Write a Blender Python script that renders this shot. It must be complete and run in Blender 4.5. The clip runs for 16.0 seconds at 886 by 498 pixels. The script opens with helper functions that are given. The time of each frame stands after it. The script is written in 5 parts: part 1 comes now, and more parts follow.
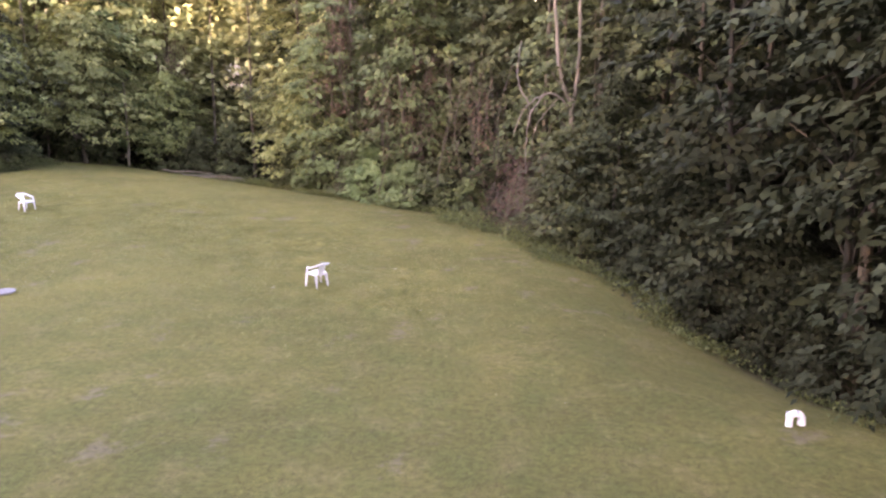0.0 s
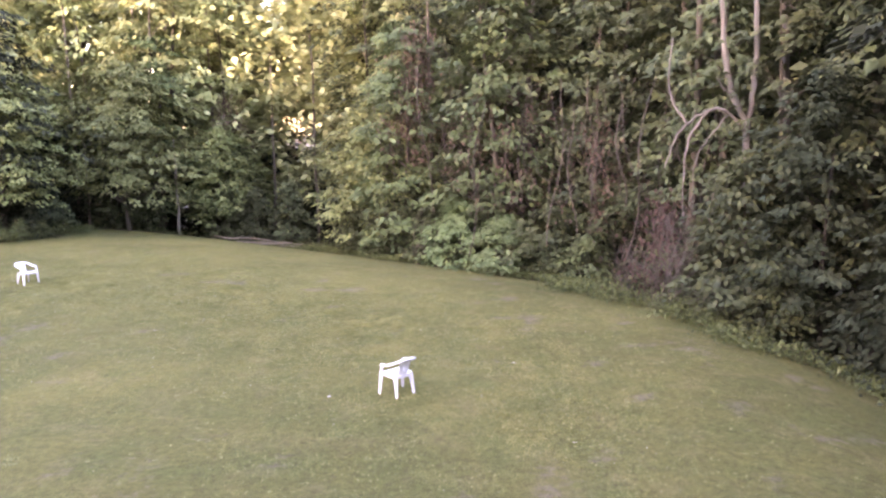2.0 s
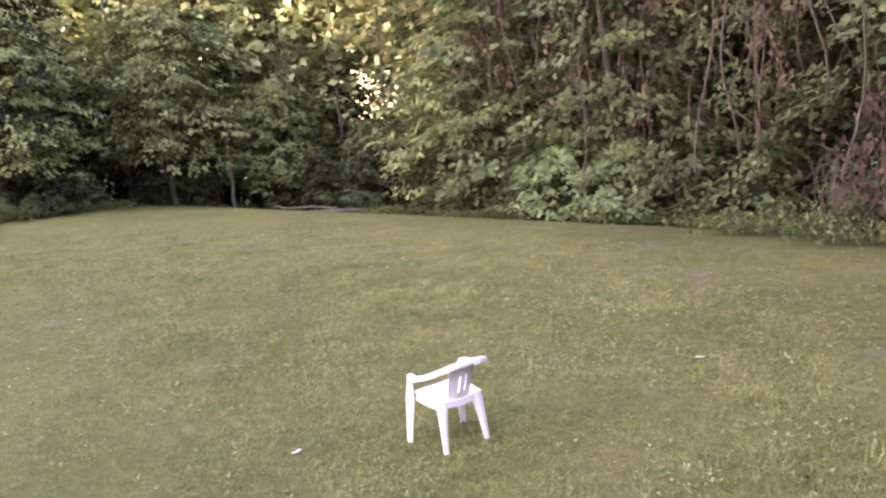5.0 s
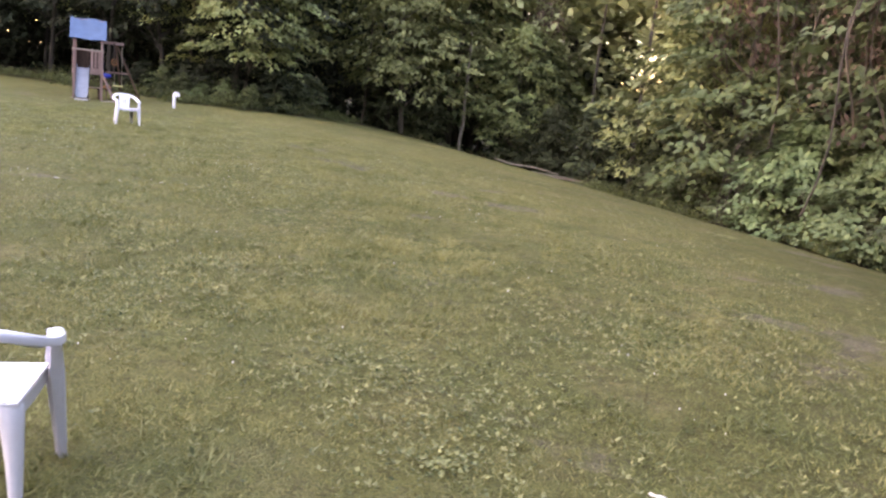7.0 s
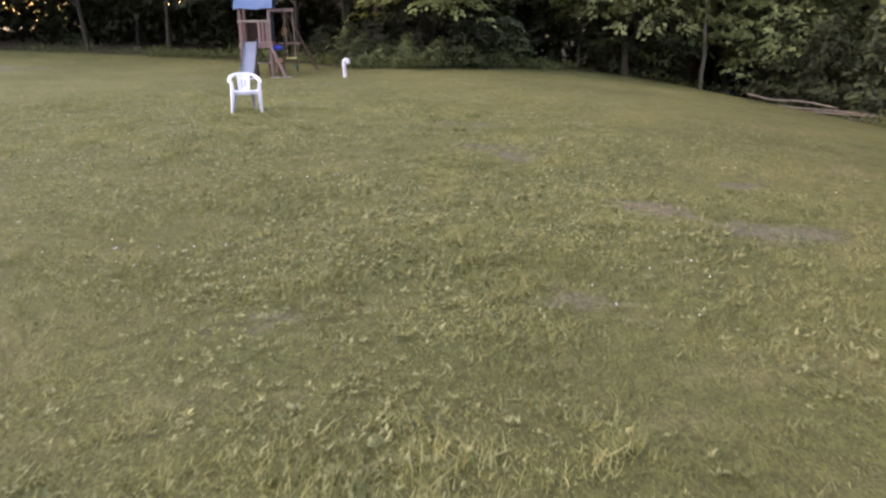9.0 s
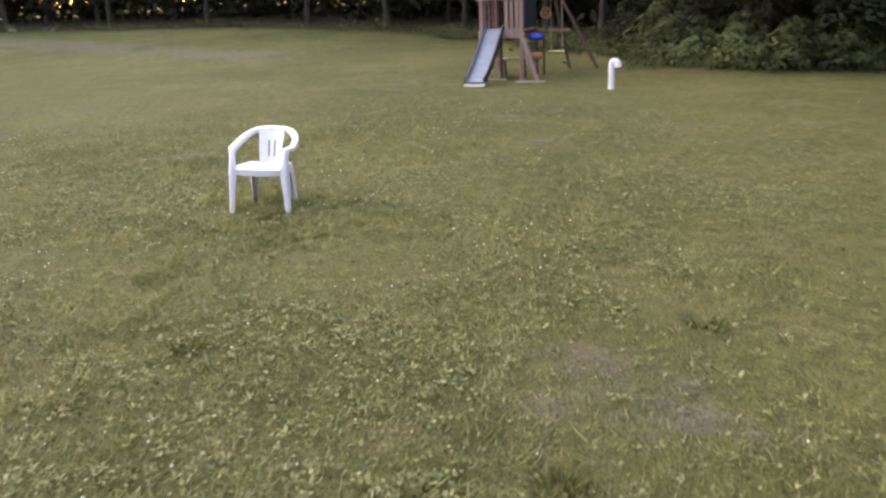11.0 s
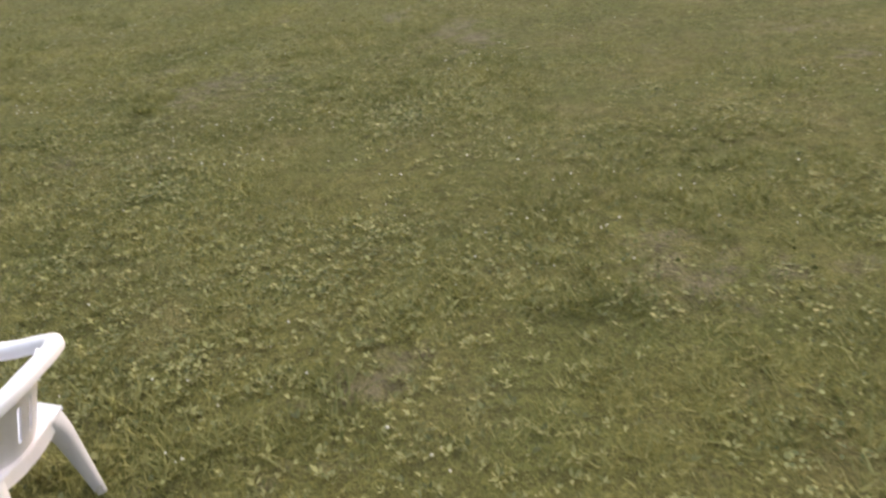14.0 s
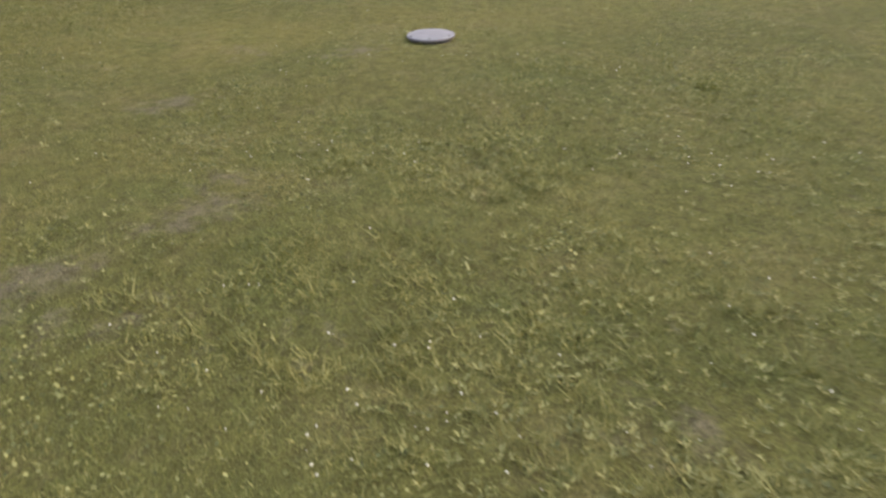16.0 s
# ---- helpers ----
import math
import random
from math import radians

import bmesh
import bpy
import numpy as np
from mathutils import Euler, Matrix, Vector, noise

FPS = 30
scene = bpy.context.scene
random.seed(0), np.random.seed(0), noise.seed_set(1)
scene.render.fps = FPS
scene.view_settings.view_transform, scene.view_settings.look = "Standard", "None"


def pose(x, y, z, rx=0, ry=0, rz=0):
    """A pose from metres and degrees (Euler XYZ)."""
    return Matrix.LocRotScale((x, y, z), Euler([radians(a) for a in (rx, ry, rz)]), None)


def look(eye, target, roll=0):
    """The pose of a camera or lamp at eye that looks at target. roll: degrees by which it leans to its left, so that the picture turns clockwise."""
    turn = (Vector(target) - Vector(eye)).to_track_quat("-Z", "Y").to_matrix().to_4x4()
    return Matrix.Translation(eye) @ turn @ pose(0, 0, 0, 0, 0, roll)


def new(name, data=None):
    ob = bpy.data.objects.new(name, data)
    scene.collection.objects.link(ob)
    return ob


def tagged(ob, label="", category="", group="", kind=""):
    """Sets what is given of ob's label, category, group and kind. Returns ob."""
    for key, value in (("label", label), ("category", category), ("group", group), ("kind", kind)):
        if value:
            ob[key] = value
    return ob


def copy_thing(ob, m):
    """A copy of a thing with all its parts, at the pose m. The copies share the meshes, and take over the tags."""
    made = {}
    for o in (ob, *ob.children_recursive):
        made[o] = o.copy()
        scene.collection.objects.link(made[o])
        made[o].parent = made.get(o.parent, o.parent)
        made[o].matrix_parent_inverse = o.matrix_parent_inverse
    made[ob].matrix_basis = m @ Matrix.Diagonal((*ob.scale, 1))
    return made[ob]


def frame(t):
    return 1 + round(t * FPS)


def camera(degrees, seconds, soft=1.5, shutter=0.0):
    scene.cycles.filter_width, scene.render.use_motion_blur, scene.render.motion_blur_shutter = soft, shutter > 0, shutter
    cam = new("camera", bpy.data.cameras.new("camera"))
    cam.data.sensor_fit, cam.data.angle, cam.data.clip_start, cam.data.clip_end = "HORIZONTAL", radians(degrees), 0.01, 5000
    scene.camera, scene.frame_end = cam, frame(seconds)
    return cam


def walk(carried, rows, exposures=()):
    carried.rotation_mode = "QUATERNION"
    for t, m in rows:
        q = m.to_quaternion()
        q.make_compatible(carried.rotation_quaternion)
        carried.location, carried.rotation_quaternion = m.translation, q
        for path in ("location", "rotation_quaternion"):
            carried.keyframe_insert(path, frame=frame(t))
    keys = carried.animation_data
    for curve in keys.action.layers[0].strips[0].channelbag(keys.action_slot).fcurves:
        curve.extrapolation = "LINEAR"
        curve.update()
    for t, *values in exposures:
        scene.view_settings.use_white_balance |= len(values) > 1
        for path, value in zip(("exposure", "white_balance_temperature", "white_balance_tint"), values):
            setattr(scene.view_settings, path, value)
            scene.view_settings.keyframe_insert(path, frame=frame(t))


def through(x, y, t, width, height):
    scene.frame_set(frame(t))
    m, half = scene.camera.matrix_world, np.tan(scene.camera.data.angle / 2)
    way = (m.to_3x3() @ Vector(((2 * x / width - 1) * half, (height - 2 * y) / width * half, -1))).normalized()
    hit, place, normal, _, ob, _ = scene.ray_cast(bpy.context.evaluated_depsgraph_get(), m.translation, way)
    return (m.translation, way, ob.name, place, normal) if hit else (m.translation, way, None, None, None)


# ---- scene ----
cam = camera(58.0, 16.0, soft=2.3, shutter=0.12)
PATH = [
    (0, (1.999, 0.658, 6.734), (1.841, 2.594, 6.256), 0.6),
    (0.5, (1.655, 2.714, 6.206), (1.461, 4.63, 5.666), 0.4),
    (1, (1.062, 4.788, 5.818), (0.796, 6.732, 5.431), -1.0),
    (1.5, (0.428, 6.899, 5.392), (0.131, 8.848, 5.055), -1.1),
    (2, (-0.201, 8.835, 4.948), (-0.533, 10.784, 4.645), -1.2),
    (2.5, (-0.828, 10.652, 4.354), (-1.173, 12.619, 4.231), -1.7),
    (3, (-1.388, 12.369, 3.768), (-1.75, 14.329, 3.602), -2.8),
    (3.2, (-1.609, 12.927, 3.539), (-1.994, 14.878, 3.324), -4.9),
    (4.25, (-1.85, 15.4, 2.96), (-2.31, 17.326, 2.68), -5.1),
    (5.3, (-1.348, 17.733, 2.477), (-1.985, 19.596, 2.129), -5.4),
    (5.5, (-1.137, 18.282, 2.306), (-1.827, 20.128, 1.97), -4.8),
    (6, (-0.697, 19.65, 1.854), (-1.705, 21.345, 1.519), 0.2),
    (6.5, (-0.454, 20.803, 1.611), (-1.606, 22.407, 1.296), 3.2),
    (7, (-0.391, 21.705, 1.72), (-1.56, 23.279, 1.325), 6.3),
    (7.5, (-0.745, 22.572, 1.904), (-1.986, 23.997, 1.249), -0.9),
    (8, (-1.375, 23.698, 1.934), (-2.665, 25.044, 1.21), -0.3),
    (8.5, (-2.335, 25.101, 1.76), (-3.79, 26.327, 1.142), -0.0),
    (8.7, (-2.811, 25.684, 1.72), (-4.32, 26.857, 1.133), -0.6),
    (10.8, (-10.094, 32.545, 1.857), (-11.936, 33.03, 1.249), -1.4),
    (11, (-10.812, 33.167, 1.917), (-12.695, 33.436, 1.298), -2.8),
    (11.5, (-12.681, 34.7, 2.045), (-14.564, 34.487, 1.407), 2.3),
    (12, (-14.658, 35.976, 2.11), (-16.351, 35.184, 1.4), 7.7),
    (12.5, (-16.45, 36.666, 2.174), (-17.923, 35.539, 1.42), 14.6),
    (13, (-18.021, 36.767, 2.093), (-19.241, 35.406, 1.282), 16.6),
    (13.5, (-19.074, 35.972, 1.955), (-19.983, 34.37, 1.174), 7.6),
    (14, (-19.856, 34.888, 2.054), (-20.03, 33.112, 1.15), -5.3),
    (14.5, (-20.282, 33.413, 2.42), (-19.975, 31.639, 1.55), -8.3),
    (15, (-20.61, 31.491, 2.315), (-19.814, 29.826, 1.544), -0.4),
    (15.5, (-20.322, 29.874, 2.384), (-19.372, 28.334, 1.534), 9.1),
    (16, (-18.905, 28.306, 2.425), (-17.7, 27.028, 1.469), -1.6),
]
EXPOSURES = [(0, 4.62, 8300, 45), (2.5, 4.87, 7450, 46), (5.5, 4.56, 8100, 39), (7.5, 4.38, 8500, 37), (8.5, 4.28, 8600, 37), (11.0, 4.15, 9150, 31), (12.5, 4.0, 10500, 27), (14.5, 3.85, 11300, 23), (16, 3.88, 10900, 24)]
walk(cam, [(t, look(eye, target, roll)) for t, eye, target, roll in PATH], EXPOSURES)

# ---- world, sun, exposure ----
SUN_ELEVATION, SUN_FROM = radians(9.5), radians(215)
world = bpy.data.worlds.new("sky")
scene.world = world
world.use_nodes = True
wn = world.node_tree.nodes
sky = wn.new("ShaderNodeTexSky")
sky.sky_type = "NISHITA"
sky.sun_disc = False
sky.sun_elevation, sky.sun_rotation = SUN_ELEVATION, SUN_FROM
sky.air_density, sky.dust_density, sky.ozone_density = 1.0, 1.2, 1.0
wn["Background"].inputs["Strength"].default_value = 0.15
world.node_tree.links.new(sky.outputs["Color"], wn["Background"].inputs["Color"])
sun_data = bpy.data.lights.new("sun", "SUN")
sun_data.energy, sun_data.angle, sun_data.color = 1.7, radians(1.0), (1.0, 0.91, 0.73)
sun = new("sun", sun_data)
flat_way = math.cos(SUN_ELEVATION)
sun.matrix_world = look((40 * math.sin(SUN_FROM) * flat_way, 40 * math.cos(SUN_FROM) * flat_way, 40 * math.sin(SUN_ELEVATION)), (0, 0, 0))


# ---- materials ----
def material(name):
    m = bpy.data.materials.new(name)
    m.use_nodes = True
    return m, m.node_tree.nodes, m.node_tree.links, m.node_tree.nodes["Principled BSDF"]


def ramp(nodes, stops):
    r = nodes.new("ShaderNodeValToRGB")
    while len(r.color_ramp.elements) < len(stops):
        r.color_ramp.elements.new(0.5)
    for e, (p, c) in zip(r.color_ramp.elements, stops):
        e.position, e.color = p, (*c, 1) if len(c) == 3 else c
    return r


def noise_node(nodes, links, scale, detail=4, rough=0.6, vector=None):
    n = nodes.new("ShaderNodeTexNoise")
    n.inputs["Scale"].default_value, n.inputs["Detail"].default_value, n.inputs["Roughness"].default_value = scale, detail, rough
    if vector is not None:
        links.new(vector, n.inputs["Vector"])
    return n


def mixed(nodes, links, a, b, factor, blend="MIX"):
    m = nodes.new("ShaderNodeMix")
    m.data_type, m.blend_type = "RGBA", blend
    for value, socket in ((factor, m.inputs[0]), (a, m.inputs[6]), (b, m.inputs[7])):
        if isinstance(value, tuple):
            socket.default_value = (*value, 1)
        elif isinstance(value, float):
            socket.default_value = value
        else:
            links.new(value, socket)
    return m.outputs[2]


def bump(nodes, links, height, strength, distance, shader):
    b = nodes.new("ShaderNodeBump")
    b.inputs["Strength"].default_value, b.inputs["Distance"].default_value = strength, distance
    links.new(height, b.inputs["Height"])
    links.new(b.outputs["Normal"], shader.inputs["Normal"])


def speckled(name, dark, light, scale=8.0, roughness=0.6, relief=0.3, metal=0.0, distance=0.01, stretch=None):
    """A surface of one stuff with stains and grain at two scales."""
    m, nodes, links, p = material(name)
    tc = nodes.new("ShaderNodeTexCoord")
    vector = tc.outputs["Object"]
    if stretch:
        mp = nodes.new("ShaderNodeMapping")
        mp.inputs["Scale"].default_value = stretch
        links.new(vector, mp.inputs["Vector"])
        vector = mp.outputs["Vector"]
    coarse = noise_node(nodes, links, scale, 3, 0.6, vector)
    fine = noise_node(nodes, links, scale * 9, 3, 0.7, vector)
    r = ramp(nodes, [(0.3, dark), (0.7, light)])
    both = nodes.new("ShaderNodeMath")
    both.operation = "MULTIPLY_ADD"
    links.new(fine.outputs["Fac"], both.inputs[0])
    both.inputs[1].default_value = 0.4
    scaled = nodes.new("ShaderNodeMath")
    scaled.operation = "MULTIPLY"
    links.new(coarse.outputs["Fac"], scaled.inputs[0])
    scaled.inputs[1].default_value = 0.6
    links.new(scaled.outputs[0], both.inputs[2])
    links.new(both.outputs[0], r.inputs["Fac"])
    info = nodes.new("ShaderNodeObjectInfo")
    hsv = nodes.new("ShaderNodeHueSaturation")
    value = nodes.new("ShaderNodeMapRange")
    value.inputs["To Min"].default_value, value.inputs["To Max"].default_value = 0.9, 1.1
    links.new(info.outputs["Random"], value.inputs["Value"])
    links.new(value.outputs["Result"], hsv.inputs["Value"])
    links.new(r.outputs["Color"], hsv.inputs["Color"])
    links.new(hsv.outputs["Color"], p.inputs["Base Color"])
    p.inputs["Roughness"].default_value, p.inputs["Metallic"].default_value = roughness, metal
    if relief:
        bump(nodes, links, both.outputs[0], relief, distance, p)
    return m


def leafy(name, dark, light, through=0.35, roughness=0.5, spread=0.25, sprays=False, gloss=0.3):
    """Leaves: each island its own green, the whole plant its own tone, some light coming through."""
    m, nodes, links, p = material(name)
    geo, info = nodes.new("ShaderNodeNewGeometry"), nodes.new("ShaderNodeObjectInfo")
    r = ramp(nodes, [(0.0, dark), (0.8, light), (1.0, tuple(min(1, c * 1.12) for c in light))])
    if sprays:
        # each spray of leaves has one tone, each leaf differs a little from it
        tone, both = nodes.new("ShaderNodeAttribute"), nodes.new("ShaderNodeMix")
        tone.attribute_name = "tone"
        both.inputs["Factor"].default_value = 0.38
        links.new(tone.outputs["Fac"], both.inputs["A"])
        links.new(geo.outputs["Random Per Island"], both.inputs["B"])
        links.new(both.outputs["Result"], r.inputs["Fac"])
    else:
        links.new(geo.outputs["Random Per Island"], r.inputs["Fac"])
    hsv = nodes.new("ShaderNodeHueSaturation")
    value, hue = nodes.new("ShaderNodeMapRange"), nodes.new("ShaderNodeMapRange")
    value.inputs["To Min"].default_value, value.inputs["To Max"].default_value = 1 - spread, 1 + spread
    hue.inputs["To Min"].default_value, hue.inputs["To Max"].default_value = 0.485, 0.515
    for n, s in ((value, "Value"), (hue, "Hue")):
        links.new(info.outputs["Random"], n.inputs["Value"])
        links.new(n.outputs["Result"], hsv.inputs[s])
    links.new(r.outputs["Color"], hsv.inputs["Color"])
    links.new(hsv.outputs["Color"], p.inputs["Base Color"])
    p.inputs["Roughness"].default_value = roughness
    p.inputs["Specular IOR Level"].default_value = gloss
    t = nodes.new("ShaderNodeBsdfTranslucent")
    links.new(hsv.outputs["Color"], t.inputs["Color"])
    mix = nodes.new("ShaderNodeMixShader")
    mix.inputs[0].default_value = through
    links.new(p.outputs[0], mix.inputs[1])
    links.new(t.outputs[0], mix.inputs[2])
    links.new(mix.outputs[0], nodes["Material Output"].inputs["Surface"])
    return m


def lawn_material():
    m, nodes, links, p = material("mown_lawn")
    tc = nodes.new("ShaderNodeTexCoord")
    v = tc.outputs["Object"]
    wide = noise_node(nodes, links, 0.16, 3, 0.55, v)
    patch = noise_node(nodes, links, 0.9, 4, 0.6, v)
    tuft = noise_node(nodes, links, 7.0, 5, 0.7, v)
    blade = noise_node(nodes, links, 55.0, 3, 0.75, v)
    grass = ramp(nodes, [(0.3, LAWN_DARK), (0.7, LAWN_LIGHT)])
    links.new(wide.outputs["Fac"], grass.inputs["Fac"])
    c = mixed(nodes, links, grass.outputs["Color"], LAWN_GREEN, ramp_out(nodes, links, patch.outputs["Fac"], 0.44, 0.68, 0.55))
    dry = noise_node(nodes, links, 1.1, 5, 0.7, v)
    c = mixed(nodes, links, c, LAWN_DRY, ramp_out(nodes, links, dry.outputs["Fac"], 0.5, 0.74, 0.5))
    worn = nodes.new("ShaderNodeAttribute")
    worn.attribute_name = "bare"
    crumbs = noise_node(nodes, links, 5.0, 5, 0.65, v)
    broken = nodes.new("ShaderNodeMath")
    broken.operation = "MULTIPLY_ADD"
    links.new(crumbs.outputs["Fac"], broken.inputs[0])
    broken.inputs[1].default_value = 2.2
    links.new(worn.outputs["Fac"], broken.inputs[2])
    c = mixed(nodes, links, c, LAWN_BARE, ramp_out(nodes, links, broken.outputs[0], 1.36, 1.9, 0.55))
    shade = ramp(nodes, [(0.28, (0.5, 0.5, 0.5)), (0.72, (1.4, 1.4, 1.4))])
    links.new(tuft.outputs["Fac"], shade.inputs["Fac"])
    c = mixed(nodes, links, c, shade.outputs["Color"], 0.7, "MULTIPLY")
    grain = ramp(nodes, [(0.3, (0.4, 0.4, 0.4)), (0.7, (1.6, 1.6, 1.5))])
    links.new(blade.outputs["Fac"], grain.inputs["Fac"])
    c = mixed(nodes, links, c, grain.outputs["Color"], 0.8, "MULTIPLY")
    litter = noise_node(nodes, links, 11.0, 5, 0.75, v)
    floor = ramp(nodes, [(0.3, (0.022, 0.017, 0.011)), (0.55, (0.06, 0.045, 0.028)), (0.75, (0.12, 0.09, 0.055))])
    links.new(litter.outputs["Fac"], floor.inputs["Fac"])
    attr = nodes.new("ShaderNodeAttribute")
    attr.attribute_name = "woods"
    c = mixed(nodes, links, c, floor.outputs["Color"], attr.outputs["Fac"])
    links.new(c, p.inputs["Base Color"])
    p.inputs["Roughness"].default_value = 0.9
    p.inputs["Specular IOR Level"].default_value = 0.2
    add = nodes.new("ShaderNodeMath")
    links.new(tuft.outputs["Fac"], add.inputs[0])
    links.new(blade.outputs["Fac"], add.inputs[1])
    bump(nodes, links, add.outputs[0], 1.0, 0.07, p)
    return m


def ramp_out(nodes, links, fac, low, high, most):
    r = nodes.new("ShaderNodeMapRange")
    for key, value in (("From Min", low), ("From Max", high), ("To Min", 0.0), ("To Max", most)):
        r.inputs[key].default_value = value
    links.new(fac, r.inputs["Value"])
    return r.outputs["Result"]


LAWN_DARK, LAWN_LIGHT = (0.104, 0.106, 0.035), (0.182, 0.168, 0.058)
LAWN_GREEN, LAWN_DRY, LAWN_BARE = (0.094, 0.118, 0.037), (0.24, 0.188, 0.102), (0.21, 0.165, 0.14)
LAWN = lawn_material()
BLADES = leafy("grass_blades", (0.078, 0.094, 0.026), (0.285, 0.265, 0.106), 0.3, 0.6, 0.0, sprays=True)
CLOVER = leafy("clover_leaves", (0.05, 0.07, 0.022), (0.24, 0.25, 0.1), 0.25, 0.55, 0.0, gloss=0.3)
ROSETTE = leafy("rosette_leaves", (0.05, 0.066, 0.02), (0.31, 0.3, 0.125), 0.25, 0.5, 0.0, sprays=True, gloss=0.3)
TUFT = leafy("tuft_blades", (0.056, 0.070, 0.019), (0.160, 0.172, 0.054), 0.3, 0.5, 0.0)
WEEDS = leafy("edge_weeds", (0.03, 0.046, 0.015), (0.125, 0.145, 0.055), 0.3, 0.55, 0.0)
LEAF_A = leafy("maple_leaves", (0.024, 0.035, 0.014), (0.114, 0.143, 0.062), 0.22, sprays=True, gloss=0.16)
# pale yellow-green: low sunlight on the back trees is put into the colour
LEAF_B = leafy("sunlit_tint_leaves", (0.19, 0.222, 0.09), (0.44, 0.47, 0.24), 0.5, sprays=True)
# leaf colour darkened to carry the deep shade of the woods
LEAF_D = leafy("shade_dark_leaves", (0.009, 0.013, 0.007), (0.038, 0.045, 0.027), 0.12, sprays=True, gloss=0.05)
LEAF_C = leafy("shrub_leaves", (0.018, 0.024, 0.011), (0.09, 0.105, 0.049), 0.22, sprays=True, gloss=0.16)
LEAF_M = leafy("broad_maple_leaves", (0.066, 0.084, 0.03), (0.25, 0.282, 0.115), 0.22, sprays=True, gloss=0.18)
LEAF_P = leafy("pale_bush_leaves", (0.041, 0.062, 0.025), (0.152, 0.192, 0.087), 0.22, sprays=True, gloss=0.16)
LEAF_DEAD = leafy("withered_leaves", (0.04, 0.026, 0.02), (0.15, 0.105, 0.085), 0.25, 0.7, sprays=True, gloss=0.1)
# far leaves lightened the same way, to look lit by the sun
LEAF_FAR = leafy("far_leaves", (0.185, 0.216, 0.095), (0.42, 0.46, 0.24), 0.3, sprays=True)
# darker copy of the bark, the shade under the boughs put into its colour
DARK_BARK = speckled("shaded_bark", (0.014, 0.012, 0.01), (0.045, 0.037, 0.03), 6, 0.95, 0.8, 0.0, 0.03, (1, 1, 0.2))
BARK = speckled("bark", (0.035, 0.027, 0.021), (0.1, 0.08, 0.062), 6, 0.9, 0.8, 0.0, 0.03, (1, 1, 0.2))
PALE_BARK = speckled("pale_trunk_bark", (0.13, 0.105, 0.085), (0.3, 0.255, 0.215), 5, 0.85, 0.6, 0.0, 0.02, (1, 1, 0.2))
SNAG_BARK = speckled("grey_dead_bark", (0.06, 0.052, 0.047), (0.165, 0.145, 0.13), 5, 0.85, 0.6, 0.0, 0.02, (1, 1, 0.2))
TWIG = speckled("dry_vines", (0.036, 0.028, 0.023), (0.1, 0.077, 0.064), 6, 0.9, 0.4)
CUT_WOOD = speckled("weathered_poles", (0.1, 0.08, 0.062), (0.29, 0.235, 0.185), 4, 0.85, 0.5)
PLASTIC = speckled("white_plastic", (0.6, 0.585, 0.655), (0.7, 0.69, 0.75), 5, 0.42, 0.06, 0.0, 0.003)
PVC = speckled("white_pvc", (0.56, 0.55, 0.61), (0.68, 0.67, 0.73), 6, 0.38, 0.05, 0.0, 0.003)
DARK_HOLE = speckled("dark_grille", (0.015, 0.015, 0.016), (0.05, 0.05, 0.05), 20, 0.8, 0.2)
LID = speckled("lid_plastic", (0.13, 0.12, 0.145), (0.2, 0.19, 0.22), 9, 0.55, 0.15)
LID_RIM = speckled("lid_rim", (0.05, 0.05, 0.055), (0.12, 0.12, 0.12), 9, 0.7, 0.2)
CEDAR = speckled("stained_cedar", (0.16, 0.095, 0.086), (0.32, 0.2, 0.18), 4, 0.75, 0.5, 0.0, 0.006, (1, 1, 0.25))
# darker copy of the cedar for the frame legs, shade put into the colour
DARK_CEDAR = speckled("shaded_cedar", (0.08, 0.045, 0.036), (0.16, 0.09, 0.072), 4, 0.8, 0.5, 0.0, 0.006, (1, 1, 0.25))
DARK_WOOD = speckled("dark_wood", (0.035, 0.02, 0.017), (0.08, 0.045, 0.035), 5, 0.8, 0.4)
GREY_WOOD = speckled("grey_boards", (0.22, 0.17, 0.145), (0.38, 0.31, 0.27), 5, 0.8, 0.4)
TARP = speckled("blue_tarp", (0.03, 0.062, 0.125), (0.058, 0.108, 0.205), 3, 0.5, 0.5, 0.0, 0.02)
SLIDE = speckled("slide_plastic", (0.11, 0.122, 0.155), (0.19, 0.205, 0.25), 5, 0.4, 0.1)
SLIDE_EDGE = speckled("slide_edge", (0.012, 0.014, 0.022), (0.035, 0.038, 0.05), 5, 0.5, 0.1)
NAVY = speckled("navy_canvas", (0.012, 0.014, 0.03), (0.03, 0.035, 0.06), 6, 0.8, 0.3)
BLUE_TOY = speckled("blue_plastic", (0.02, 0.05, 0.4), (0.03, 0.08, 0.55), 6, 0.35, 0.05)
ORANGE_TOY = speckled("orange_plastic", (0.36, 0.15, 0.06), (0.5, 0.24, 0.1), 6, 0.4, 0.05)
YELLOW_TOY = speckled("yellow_plastic", (0.6, 0.5, 0.2), (0.75, 0.65, 0.32), 6, 0.4, 0.05)
GREEN_TOY = speckled("green_plastic", (0.02, 0.12, 0.08), (0.03, 0.18, 0.11), 6, 0.4, 0.05)
ROPE = speckled("rope", (0.3, 0.25, 0.2), (0.5, 0.43, 0.35), 30, 0.9, 0.3)
PAPER = speckled("pale_scrap", (0.42, 0.4, 0.36), (0.7, 0.67, 0.62), 25, 0.8, 0.3)
PETAL = speckled("white_clover_bloom", (0.5, 0.48, 0.4), (0.72, 0.7, 0.6), 60, 0.7, 0.0)


